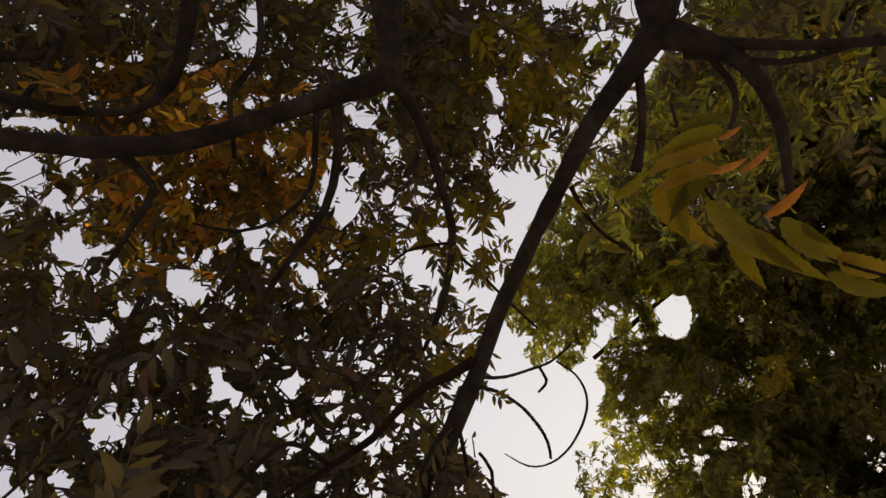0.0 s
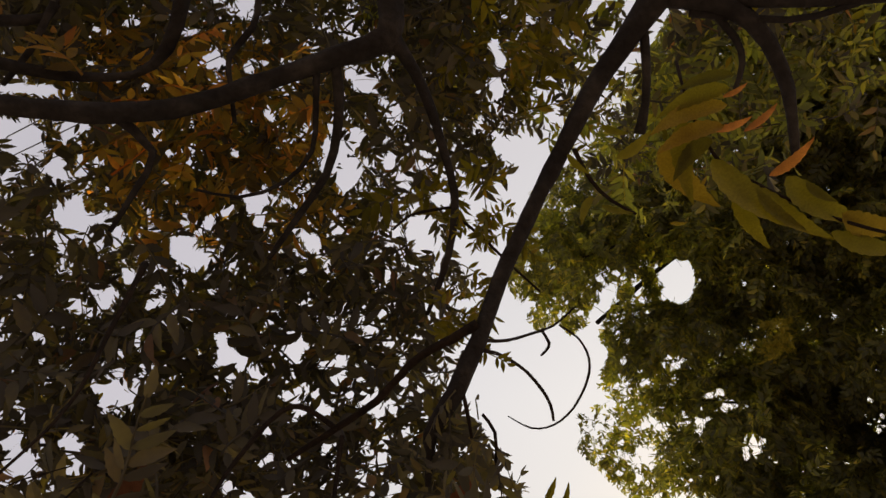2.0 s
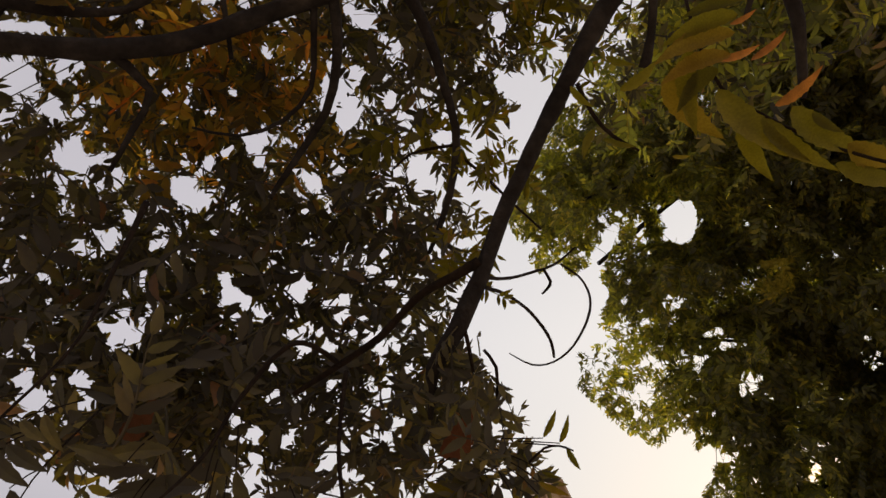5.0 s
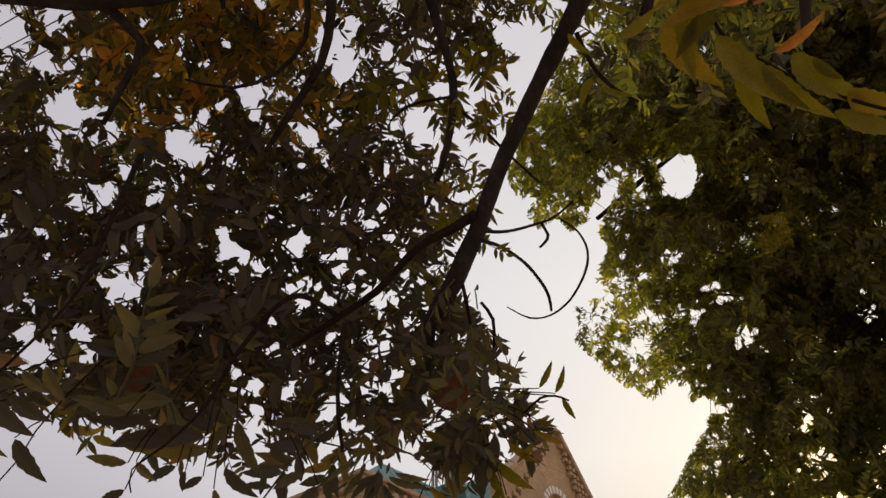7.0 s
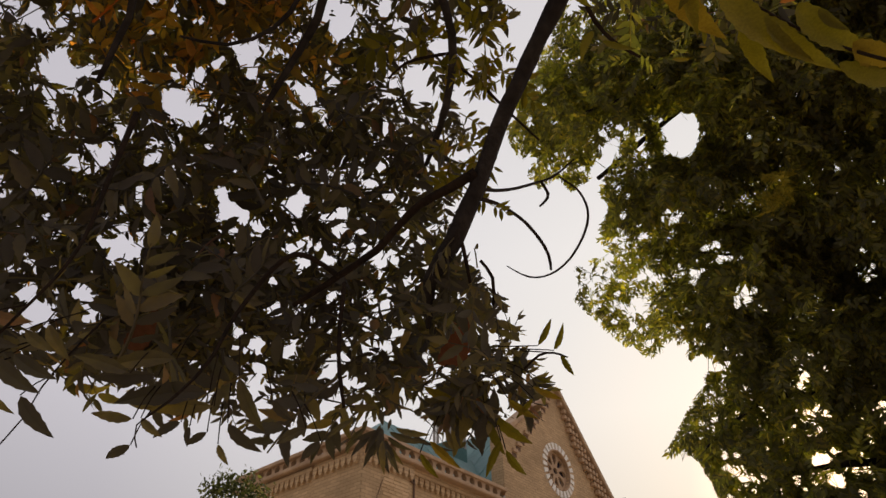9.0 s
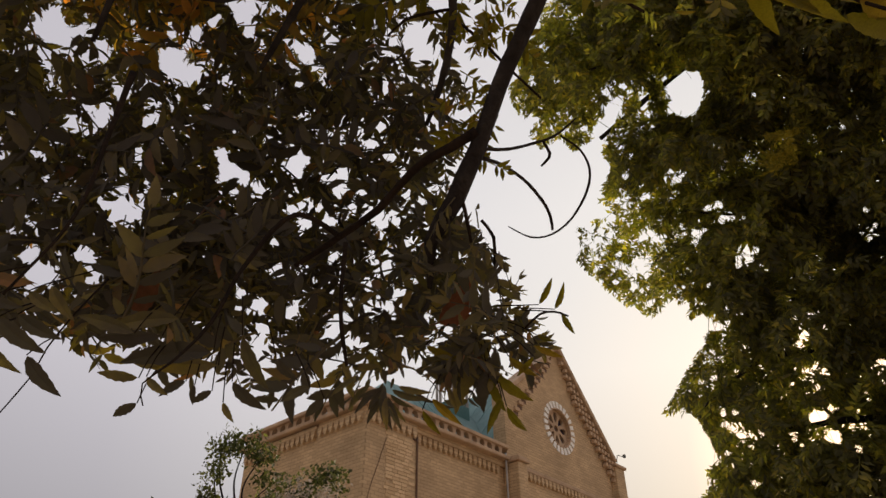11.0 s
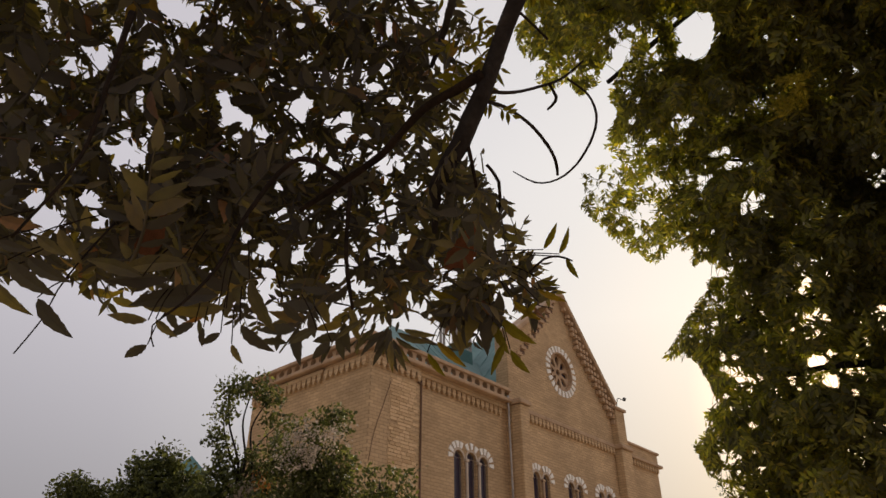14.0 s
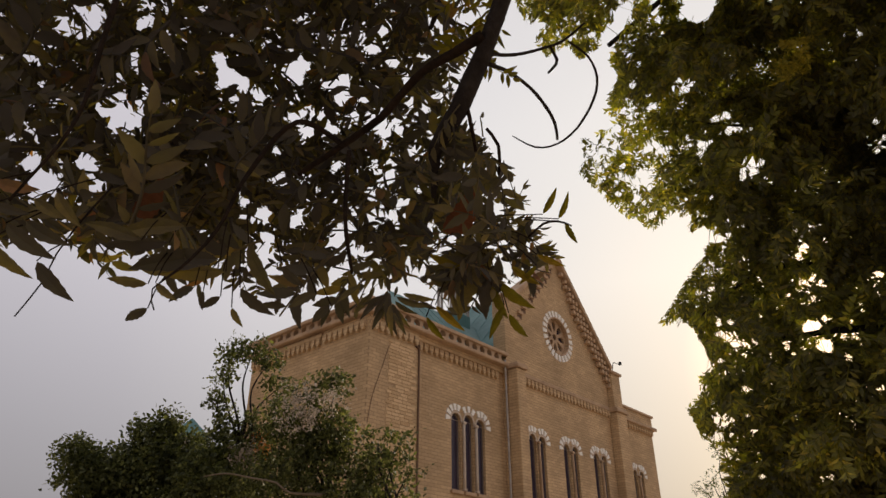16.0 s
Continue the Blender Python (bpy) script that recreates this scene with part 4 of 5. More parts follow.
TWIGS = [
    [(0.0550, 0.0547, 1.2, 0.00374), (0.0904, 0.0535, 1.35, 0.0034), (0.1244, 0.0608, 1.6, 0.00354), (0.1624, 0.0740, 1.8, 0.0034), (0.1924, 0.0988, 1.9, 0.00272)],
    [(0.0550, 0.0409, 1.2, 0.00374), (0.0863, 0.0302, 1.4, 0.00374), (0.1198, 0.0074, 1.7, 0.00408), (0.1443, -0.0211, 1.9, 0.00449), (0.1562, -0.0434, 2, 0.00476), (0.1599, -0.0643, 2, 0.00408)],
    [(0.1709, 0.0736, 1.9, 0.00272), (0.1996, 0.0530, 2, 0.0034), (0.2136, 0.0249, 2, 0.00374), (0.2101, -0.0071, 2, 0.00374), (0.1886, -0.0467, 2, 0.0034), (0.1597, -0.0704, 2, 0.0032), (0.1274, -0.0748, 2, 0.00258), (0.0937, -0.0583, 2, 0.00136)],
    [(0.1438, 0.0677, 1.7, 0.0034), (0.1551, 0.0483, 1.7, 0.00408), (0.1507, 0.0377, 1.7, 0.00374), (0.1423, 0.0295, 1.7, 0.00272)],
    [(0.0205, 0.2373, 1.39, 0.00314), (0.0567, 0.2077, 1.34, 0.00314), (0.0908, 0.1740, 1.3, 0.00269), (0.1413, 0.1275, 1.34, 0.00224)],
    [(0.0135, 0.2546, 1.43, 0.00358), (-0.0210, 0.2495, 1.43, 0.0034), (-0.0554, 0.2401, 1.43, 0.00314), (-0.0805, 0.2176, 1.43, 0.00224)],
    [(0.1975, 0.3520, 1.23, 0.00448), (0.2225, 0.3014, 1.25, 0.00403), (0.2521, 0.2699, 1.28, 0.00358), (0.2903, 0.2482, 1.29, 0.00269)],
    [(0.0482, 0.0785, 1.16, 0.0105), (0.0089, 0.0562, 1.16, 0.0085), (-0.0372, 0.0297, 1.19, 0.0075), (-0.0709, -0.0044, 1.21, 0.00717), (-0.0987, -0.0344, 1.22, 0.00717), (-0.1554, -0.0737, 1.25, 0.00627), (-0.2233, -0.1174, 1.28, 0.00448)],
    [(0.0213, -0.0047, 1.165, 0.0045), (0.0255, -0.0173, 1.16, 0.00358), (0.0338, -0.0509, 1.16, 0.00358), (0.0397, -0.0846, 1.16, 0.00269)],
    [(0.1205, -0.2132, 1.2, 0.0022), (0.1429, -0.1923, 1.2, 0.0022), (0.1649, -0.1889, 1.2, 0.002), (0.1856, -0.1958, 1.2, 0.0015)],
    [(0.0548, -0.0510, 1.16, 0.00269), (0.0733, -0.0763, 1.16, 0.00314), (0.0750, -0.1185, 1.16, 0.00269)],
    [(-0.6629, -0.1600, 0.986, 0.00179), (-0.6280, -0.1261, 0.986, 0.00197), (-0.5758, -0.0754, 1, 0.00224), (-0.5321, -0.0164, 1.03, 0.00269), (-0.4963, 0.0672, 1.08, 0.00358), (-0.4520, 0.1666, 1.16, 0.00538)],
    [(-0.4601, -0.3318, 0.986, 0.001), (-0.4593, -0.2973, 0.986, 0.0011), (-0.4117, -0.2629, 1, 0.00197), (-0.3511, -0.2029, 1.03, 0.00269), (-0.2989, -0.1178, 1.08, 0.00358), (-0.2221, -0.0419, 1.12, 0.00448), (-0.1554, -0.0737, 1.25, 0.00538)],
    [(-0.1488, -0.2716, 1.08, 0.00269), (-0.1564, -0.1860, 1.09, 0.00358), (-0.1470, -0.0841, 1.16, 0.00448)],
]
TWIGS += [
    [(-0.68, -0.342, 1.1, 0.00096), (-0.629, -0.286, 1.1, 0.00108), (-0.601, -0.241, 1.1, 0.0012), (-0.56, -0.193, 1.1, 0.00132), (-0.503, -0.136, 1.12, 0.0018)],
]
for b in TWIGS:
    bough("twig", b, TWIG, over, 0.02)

# Crown openings, placed where they show from the camera
GAPS_LEFT = [(-0.593, 0.298, 0.0184, 0.0184), (-0.566, 0.241, 0.0168, 0.0251), (-0.587, 0.233, 0.0168, 0.0084), (-0.534, 0.225, 0.0151, 0.0084), (-0.497, 0.192, 0.0126, 0.0084), (-0.474, 0.142, 0.0101, 0.0117), (-0.499, 0.109, 0.0067, 0.0184), (-0.55, 0.097, 0.0117, 0.0084), (-0.377, 0.167, 0.0235, 0.0101), (-0.393, 0.192, 0.0126, 0.0126), (-0.33, 0.241, 0.0101, 0.0084), (-0.285, 0.249, 0.0209, 0.0126), (-0.202, 0.191, 0.0126, 0.0126), (-0.221, 0.03, 0.0134, 0.0168), (-0.326, 0.026, 0.0151, 0.0184), (-0.334, 0.051, 0.0084, 0.0101), (-0.297, 0.017, 0.0117, 0.0117), (-0.451, 0.051, 0.0067, 0.0117), (-0.482, -0.028, 0.0251, 0.0235), (-0.477, -0.003, 0.0126, 0.0067), (-0.314, -0.008, 0.0084, 0.0067), (-0.276, -0.003, 0.0117, 0.005), (-0.209, 0.042, 0.0084, 0.0067)]
GAPS_MIDDLE = [(-0.171, 0.013, 0.0117, 0.005), (-0.15, 0.021, 0.0084, 0.0084), (-0.226, -0.033, 0.0101, 0.0101), (-0.176, -0.05, 0.0151, 0.0067), (-0.206, -0.054, 0.0117, 0.0084), (-0.138, -0.029, 0.0101, 0.005), (-0.079, 0.042, 0.0117, 0.005), (-0.054, -0.012, 0.0067, 0.0067), (-0.05, -0.08, 0.0084, 0.0067), (-0.089, -0.118, 0.0042, 0.0117), (-0.168, -0.105, 0.0084, 0.0067), (-0.109, -0.042, 0.0101, 0.005), (-0.257, -0.083, 0.0101, 0.0084), (-0.249, -0.121, 0.0084, 0.0117), (-0.279, -0.176, 0.0168, 0.0084), (-0.3, -0.181, 0.0117, 0.005), (-0.271, -0.211, 0.0168, 0.0084), (-0.308, -0.159, 0.0084, 0.0084), (-0.305, -0.236, 0.0084, 0.0134), (-0.607, -0.133, 0.0251, 0.0218), (-0.623, -0.1, 0.0168, 0.0101), (-0.539, -0.1, 0.0168, 0.0151), (-0.527, -0.134, 0.0168, 0.0101)]
GAPS_HIGH = [(-0.662, 0.357, 0.0285, 0.0352), (-0.674, 0.294, 0.0168, 0.0126), (-0.586, 0.37, 0.0117, 0.0235), (-0.596, 0.307, 0.0134, 0.0235), (-0.567, 0.384, 0.0101, 0.0151), (-0.677, 0.437, 0.0251, 0.0075), (-0.637, 0.434, 0.0251, 0.0059), (-0.569, 0.232, 0.0151, 0.0134), (-0.579, 0.193, 0.0101, 0.0084), (-0.498, 0.206, 0.0151, 0.0084), (-0.473, 0.137, 0.0101, 0.0117), (-0.504, 0.103, 0.0117, 0.0168), (-0.436, 0.095, 0.0084, 0.0151), (-0.394, 0.181, 0.0218, 0.0168), (-0.358, 0.224, 0.0109, 0.0151), (-0.282, 0.255, 0.0235, 0.0101), (-0.285, 0.225, 0.0084, 0.0101), (-0.211, 0.199, 0.0084, 0.0084), (-0.168, 0.34, 0.0168, 0.0335), (-0.149, 0.296, 0.0184, 0.0218), (-0.138, 0.359, 0.0109, 0.0084), (-0.184, 0.313, 0.0067, 0.0184), (-0.011, 0.266, 0.0168, 0.0101), (-0.04, 0.217, 0.0285, 0.0235)]
GAPS_TOP = [(-0.324, 0.579, 0.0126, 0.0209), (-0.319, 0.626, 0.0084, 0.0268), (-0.155, 0.634, 0.0201, 0.0151), (-0.145, 0.608, 0.0084, 0.0101), (-0.371, 0.488, 0.0142, 0.0142), (-0.316, 0.474, 0.0084, 0.0067), (-0.426, 0.532, 0.0092, 0.0075), (-0.129, 0.447, 0.0235, 0.0126), (-0.152, 0.461, 0.0075, 0.0084), (0.101, 0.342, 0.0251, 0.0184), (0.074, 0.515, 0.0084, 0.0117), (0.085, 0.49, 0.0075, 0.0117), (0.079, 0.436, 0.0084, 0.0302), (0.134, 0.557, 0.0084, 0.0075), (0.187, 0.662, 0.0201, 0.0092), (0.173, 0.635, 0.0109, 0.0075), (0.331, 0.516, 0.0117, 0.0059), (0.294, 0.5, 0.0101, 0.0075), (0.474, 0.585, 0.0092, 0.0075), (0.44, 0.503, 0.0117, 0.0075), (0.293, 0.581, 0.0084, 0.0067), (-0.078, 0.4, 0.0084, 0.0134), (-0.084, 0.325, 0.0075, 0.0117)]
GAPS_EDGE = [(0.1, -0.194, 0.0059, 0.005), (0.061, -0.23, 0.0117, 0.0042), (0.095, -0.232, 0.0075, 0.0067), (0.082, -0.222, 0.0075, 0.005), (0.087, -0.257, 0.0117, 0.005), (0.077, -0.244, 0.0067, 0.0042), (0.121, -0.226, 0.005, 0.0025), (0.098, -0.182, 0.0042, 0.0042), (0.128, -0.191, 0.0067, 0.0034), (0.039, -0.213, 0.005, 0.0042), (-0.008, -0.23, 0.0101, 0.0034), (-0.025, -0.23, 0.005, 0.0042), (-0.067, -0.182, 0.005, 0.005), (-0.071, -0.226, 0.0059, 0.0034), (-0.068, -0.244, 0.0042, 0.0034), (0.031, -0.191, 0.0059, 0.005), (0.014, -0.252, 0.0042, 0.0034), (0.056, -0.191, 0.0034, 0.0034), (-0.021, -0.257, 0.005, 0.0059), (0.113, -0.261, 0.005, 0.0034), (-0.124, -0.239, 0.0067, 0.0042), (0.114, -0.284, 0.0059, 0.005), (-0.177, -0.27, 0.0134, 0.0067)]
# many small chinks, in drifts
CHINKS = []
while len(CHINKS) < 1000:
    a, b = rng.uniform(-0.78, 0.2), rng.uniform(-0.33, 0.78)
    if rng.random() < np.clip(0.34 + 1.5 * noise.noise(Vector((a * 6, b * 6, 8.4))) - 1.2 * max(abs(a + 0.25) - 0.25, 0), 0.03, 1):
        r = rng.uniform(0.0011, 0.0029)
        CHINKS.append((a, b, r * rng.uniform(1.0, 2.6), r, rng.uniform(0, math.pi)))
# thinner places, where the slits crowd
DRIFTS = [(-0.262, -0.16, 0.0461, 0.1005), (-0.188, -0.016, 0.0754, 0.0586), (-0.305, 0.017, 0.0503, 0.0503), (-0.08, -0.075, 0.0586, 0.1173), (0.088, -0.177, 0.0754, 0.0586), (-0.377, 0.167, 0.0586, 0.0503), (-0.544, 0.167, 0.0503, 0.1005), (-0.157, -0.228, 0.0754, 0.0419), (0.046, 0.066, 0.0251, 0.067)]
SLITS = []
for hu, hv, ru, rv in DRIFTS:
    for _ in range(int(7 + 2600 * ru * rv)):
        t, k = rng.uniform(0, 2 * np.pi), rng.random() ** 0.6
        r = rng.uniform(0.0012, 0.003)
        SLITS.append((hu + ru * k * math.cos(t), hv + rv * k * math.sin(t), r * rng.uniform(1.0, 2.8), r, rng.uniform(0, math.pi)))
# open air under the lowest sprays
BELOW = [(-0.642, -0.285, 0.088, 0.0654), (-0.497, -0.329, 0.0922, 0.0335), (-0.324, -0.381, 0.0838, 0.0352), (-0.043, -0.325, 0.0369, 0.0302), (0.036, -0.387, 0.0519, 0.0352), (0.097, -0.31, 0.0201, 0.0201)]
NAMED = GAPS_LEFT + GAPS_MIDDLE + GAPS_HIGH + GAPS_TOP + GAPS_EDGE
OPEN = chart([(a, b, c * k, e * k) for a, b, c, e in NAMED for k in [0.95 if b > 0.3 or c > 0.02 else 0.76]] + CHINKS + SLITS, 0.8) | chart(BELOW, 0.25)
CROWN = [(-0.768, -0.256), (-0.659, -0.229), (-0.577, -0.194), (-0.508, -0.194), (-0.460, -0.229), (-0.399, -0.220), (-0.314, -0.246), (-0.271, -0.237), (-0.202, -0.246), (-0.133, -0.255), (-0.081, -0.237), (-0.029, -0.220), (0.031, -0.228), (0.074, -0.220), (0.108, -0.220), (0.133, -0.185), (0.128, -0.142), (0.098, -0.117), (0.068, -0.083), (0.046, -0.038), (0.017, 0.006), (0.010, -0.024), (0.013, 0.031), (0.012, 0.089), (0.011, 0.139), (0.007, 0.190), (-0.003, 0.270), (0.057, 0.307), (0.093, 0.335), (0.110, 0.373), (0.129, 0.402), (0.138, 0.470), (0.195, 0.571), (0.200, 0.763), (-0.844, 0.745)]
OUTER = [(-0.848, -0.414), (-0.648, -0.338), (-0.490, -0.351), (-0.407, -0.309), (-0.313, -0.351), (-0.172, -0.365), (-0.101, -0.374), (-0.047, -0.337), (0.041, -0.337), (0.093, -0.337), (0.144, -0.282), (0.177, -0.228), (0.166, -0.151), (0.115, -0.125), (0.081, -0.108), (0.047, -0.059), (0.038, -0.026), (0.018, -0.040), (0.050, 0.073), (0.049, 0.140), (0.015, 0.191), (0.032, 0.244), (0.084, 0.262), (0.101, 0.308), (0.137, 0.346), (0.182, 0.393), (0.232, 0.572), (0.307, 1.022), (-1.100, 0.995)]
CUT = OPEN | beyond(OUTER, 3, 0.008)
FINE_ME = []
for kv, kf in FINE:
    me = bpy.data.meshes.new("pinnate_leaf")
    me.from_pydata([tuple(c) for c in kv], [], kf)
    me.materials.append(LEAF)
    me.shade_smooth()
    FINE_ME.append(me)
u, v, d = scatter(CROWN, 1250, 1.1, 1.8, rise=1.0)
hang("pinnate_leaf", FINE, 33, u, v, d, leaf_turns(len(u)), rng.uniform(0.6, 1.0, len(u)), LEAF, over, CUT, singles=240, meshes=FINE_ME)
# small sprays between the large ones
u, v, d = scatter(CROWN, 2300, 1.25, 1.9, rise=1.0)
hang("pinnate_leaf", FINE, 33, u, v, d, leaf_turns(len(u)), rng.uniform(0.35, 0.6, len(u)), LEAF, over, CUT)
# tips that reach into the openings
HEARTS = chart([(a, b, c * 0.4, e * 0.4) for a, b, c, e in NAMED]) | chart(BELOW, 0.25) | beyond(OUTER, 3, 0.008)
u, v, d = scatter(CROWN, 420, 1.2, 1.8, rise=1.0)
hang("pinnate_leaf", FINE, 33, u, v, d, leaf_turns(len(u)), rng.uniform(0.35, 0.7, len(u)), LEAF, over, HEARTS)
# denser dark heart of the crown
HEART = [(-0.380, 0.134), (-0.310, 0.203), (-0.191, 0.214), (-0.071, 0.198), (-0.002, 0.173), (0.016, 0.089), (0.010, -0.024), (0.034, -0.026), (0.051, -0.127), (0.09, -0.2), (0.06, -0.25), (-0.026, -0.262), (-0.129, -0.27), (-0.230, -0.22), (-0.315, -0.2), (-0.416, -0.2), (-0.473, -0.18), (-0.62, -0.15), (-0.66, 0.02), (-0.439, 0.050), (-0.375, 0.163)]
u, v, d = scatter(HEART, 300, 1.4, 2.1)
hang("pinnate_leaf", FINE, 33, u, v, d, leaf_turns(len(u)), rng.uniform(0.5, 0.85, len(u)), LEAF, over, CUT)
FRINGE = [(0.008, -0.004), (0.050, -0.017), (0.070, -0.075), (0.054, -0.126), (0.004, -0.117)]
u, v, d = scatter(FRINGE, 24, 1.12, 1.3)
hang("pinnate_leaf", FINE, 33, u, v, d, leaf_turns(len(u), 0.8), rng.uniform(0.45, 0.7, len(u)), LEAF, over, CUT)
FRINGE = [(0.005, -0.202), (0.065, -0.180), (0.112, -0.185), (0.104, -0.220), (0.079, -0.255), (0.057, -0.273), (0.023, -0.273), (-0.003, -0.255)]
u, v, d = scatter(FRINGE, 50, 1.15, 1.35)
hang("pinnate_leaf", FINE, 33, u, v, d, leaf_turns(len(u), 0.6), rng.uniform(0.45, 0.7, len(u)), LEAF, over, CUT)
FRINGE = [(0.009, 0.651), (0.197, 0.655), (0.157, 0.520), (0.129, 0.411), (0.093, 0.373), (0.039, 0.468)]
u, v, d = scatter(FRINGE, 60, 1.7, 2.3)
hang("pinnate_leaf", FINE, 33, u, v, d, leaf_turns(len(u)), rng.uniform(0.5, 0.8, len(u)), LIME, over, OPEN, "yellow-green hanging leaves")
FRINGE = [(-0.073, 0.287), (-0.004, 0.306), (0.101, 0.345), (0.092, 0.281), (0.040, 0.244), (0.006, 0.217), (-0.055, 0.242)]
u, v, d = scatter(FRINGE, 34, 1.5, 1.9)
hang("pinnate_leaf", FINE, 33, u, v, d, leaf_turns(len(u), 0.8), rng.uniform(0.5, 0.75, len(u)), LIME, over, CUT, "yellow-green hanging leaves")
for fringe, many in (([(0.009, 0.174), (0.053, 0.165), (0.048, 0.066), (0.013, 0.041)], 15), ([(0.023, 0.28), (0.096, 0.268), (0.086, 0.21), (0.045, 0.211)], 13)):
    u, v, d = scatter(fringe, many, 1.25, 1.4)
    hang("pinnate_leaf", FINE, 33, u, v, d, leaf_turns(len(u), 0.9), rng.uniform(0.3, 0.5, len(u)), LIME, over, OPEN, "yellow-green hanging leaves")
# amber leaves higher up
HIGH = [(-0.669, 0.536), (-0.341, 0.561), (-0.188, 0.474), (-0.167, 0.249), (-0.301, 0.195), (-0.466, 0.219), (-0.594, 0.334)]
u, v, d = scatter(HIGH, 90, 1.5, 2.0)
hang("pinnate_leaf", FINE, 33, u, v, d, leaf_turns(len(u)), rng.uniform(0.5, 0.8, len(u)), AMBER, over, CUT, "amber and brown drying leaves")
u, v, d = scatter(HIGH, 170, 1.9, 2.8)
hang("pinnate_leaf", FINE, 33, u, v, d, leaf_turns(len(u)), rng.uniform(0.5, 0.8, len(u)), AMBER, over, CUT, "amber and brown drying leaves")
MIDDLE = [(-0.223, 0.754), (-0.081, 0.515), (0.040, 0.344), (0.101, 0.345), (0.191, 0.375), (0.275, 0.266), (0.406, 0.269), (0.566, 0.383), (0.795, 0.485), (0.839, 0.780)]
RIGHT_CHINKS = []
while len(RIGHT_CHINKS) < 340:
    a, b = rng.uniform(0.15, 0.85), rng.uniform(0.2, 0.8)
    if rng.random() < np.clip(0.3 + 1.5 * noise.noise(Vector((a * 6, b * 6, 1.4))), 0.02, 1):
        r = rng.uniform(0.0022, 0.005)
        RIGHT_CHINKS.append((a, b, r * rng.uniform(0.8, 1.5), r))
CHINKED = OPEN | chart(RIGHT_CHINKS)
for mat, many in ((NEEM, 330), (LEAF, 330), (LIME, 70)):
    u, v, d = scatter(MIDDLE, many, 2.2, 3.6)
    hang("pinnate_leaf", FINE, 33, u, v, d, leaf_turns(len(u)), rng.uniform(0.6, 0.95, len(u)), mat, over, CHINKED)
TOP = [(-0.844, 0.745), (-0.781, 0.398), (-0.449, 0.539), (-0.173, 0.524), (0.195, 0.571), (0.807, 0.566), (0.839, 0.780)]
u, v, d = scatter(TOP, 90, 2.0, 3.0)
hang("pinnate_leaf", FINE, 33, u, v, d, leaf_turns(len(u)), rng.uniform(0.7, 1.05, len(u)), LEAF, over, CHINKED)
# crown above and behind the camera
u, v = rng.uniform(-2.5, 2.5, 160), rng.uniform(0.75, 3.0, 160)
joined("foliage", PLAIN, rng.integers(0, len(PLAIN), 160), spots(u, v, rng.uniform(1.8, 3.6, 160)) - np.array(over.location), leaf_turns(160), rng.uniform(1.0, 1.6, 160), LEAF, over)

# single hanging leaflets along the lower edge
FINE_LEAF = bpy.data.meshes.new("leaflet")
lv, lf = leaflet_fine()
FINE_LEAF.from_pydata([tuple(c) for c in lv * np.array((1, 1.1, 1))], [], lf)


NARROW = bpy.data.meshes.new("leaflet")
NARROW.from_pydata([tuple(c) for c in lv * np.array((1, 0.62, 1))], [], lf)
LEAF_MESHES = {}


def leaflet(u, v, d, angle, length, wide=1.0, mat=LEAF, fold=0.0, mesh=None, home=None):
    """A single leaflet hanging from a stalk, at a slant across the view."""
    key = ((mesh or FINE_LEAF).name, mat.name)
    if key not in LEAF_MESHES:
        LEAF_MESHES[key] = (mesh or FINE_LEAF).copy()
    me = LEAF_MESHES[key]
    o = mesh_part("leaflet", me, mat, over)
    o.matrix_basis = Matrix.Translation(spot(u, v, d) - over.location) @ VIEW_TURN.to_4x4() @ pose(0, 0, 0, 90 + fold, 0, 0) @ pose(0, 0, 0, 0, 0, angle) @ Matrix.Diagonal((length, length * wide, length, 1))
    if home:
        away = Vector((home[0] - u, home[1] - v)).normalized() * 0.06
        bough("stalk", [(u, v, d, 0.0009), (u + away.x * 0.5, v + away.y * 0.6, d + 0.01, 0.001), (u + away.x, v + away.y, d + 0.03, 0.0013)], TWIG, over, 0.02)


LEAFLETS = [(-0.672, -0.193, 1.1, -48, 0.078), (-0.642, -0.189, 1.1, -39, 0.068), (-0.702, -0.219, 1.1, -72, 0.074), (-0.633, -0.252, 1.1, -60, 0.072), (-0.465, -0.288, 1.1, 166, 0.062), (-0.469, -0.327, 1.1, -156, 0.051), (-0.453, -0.286, 1.1, -50, 0.041), (-0.393, -0.293, 1.1, -161, 0.046), (-0.426, -0.223, 1.1, -182, 0.105), (-0.35, -0.249, 1.1, -182, 0.148), (-0.343, -0.269, 1.1, -183, 0.112), (-0.468, -0.219, 1.1, 157, 0.093), (-0.398, -0.197, 1.1, -181, 0.115), (-0.323, -0.294, 1.1, -58, 0.069), (-0.305, -0.223, 1.1, -80, 0.103), (-0.338, -0.326, 1.1, -70, 0.034), (-0.354, -0.308, 1.1, -155, 0.040), (-0.38, -0.299, 1.1, -109, 0.032), (-0.68, -0.129, 1.1, -21, 0.057), (-0.685, -0.163, 1.1, -27, 0.046), (-0.624, -0.154, 1.1, -43, 0.052), (-0.255, -0.258, 1.1, -68, 0.055), (-0.205, -0.303, 1.1, -163, 0.052), (-0.184, -0.321, 1.1, -140, 0.051), (-0.589, -0.145, 1.1, -65, 0.060)]
for row in LEAFLETS:
    leaflet(*row, wide=0.62 if row[4] > 0.09 else 0.85, fold=rng.uniform(-25, 25), home=(-0.3, -0.05))
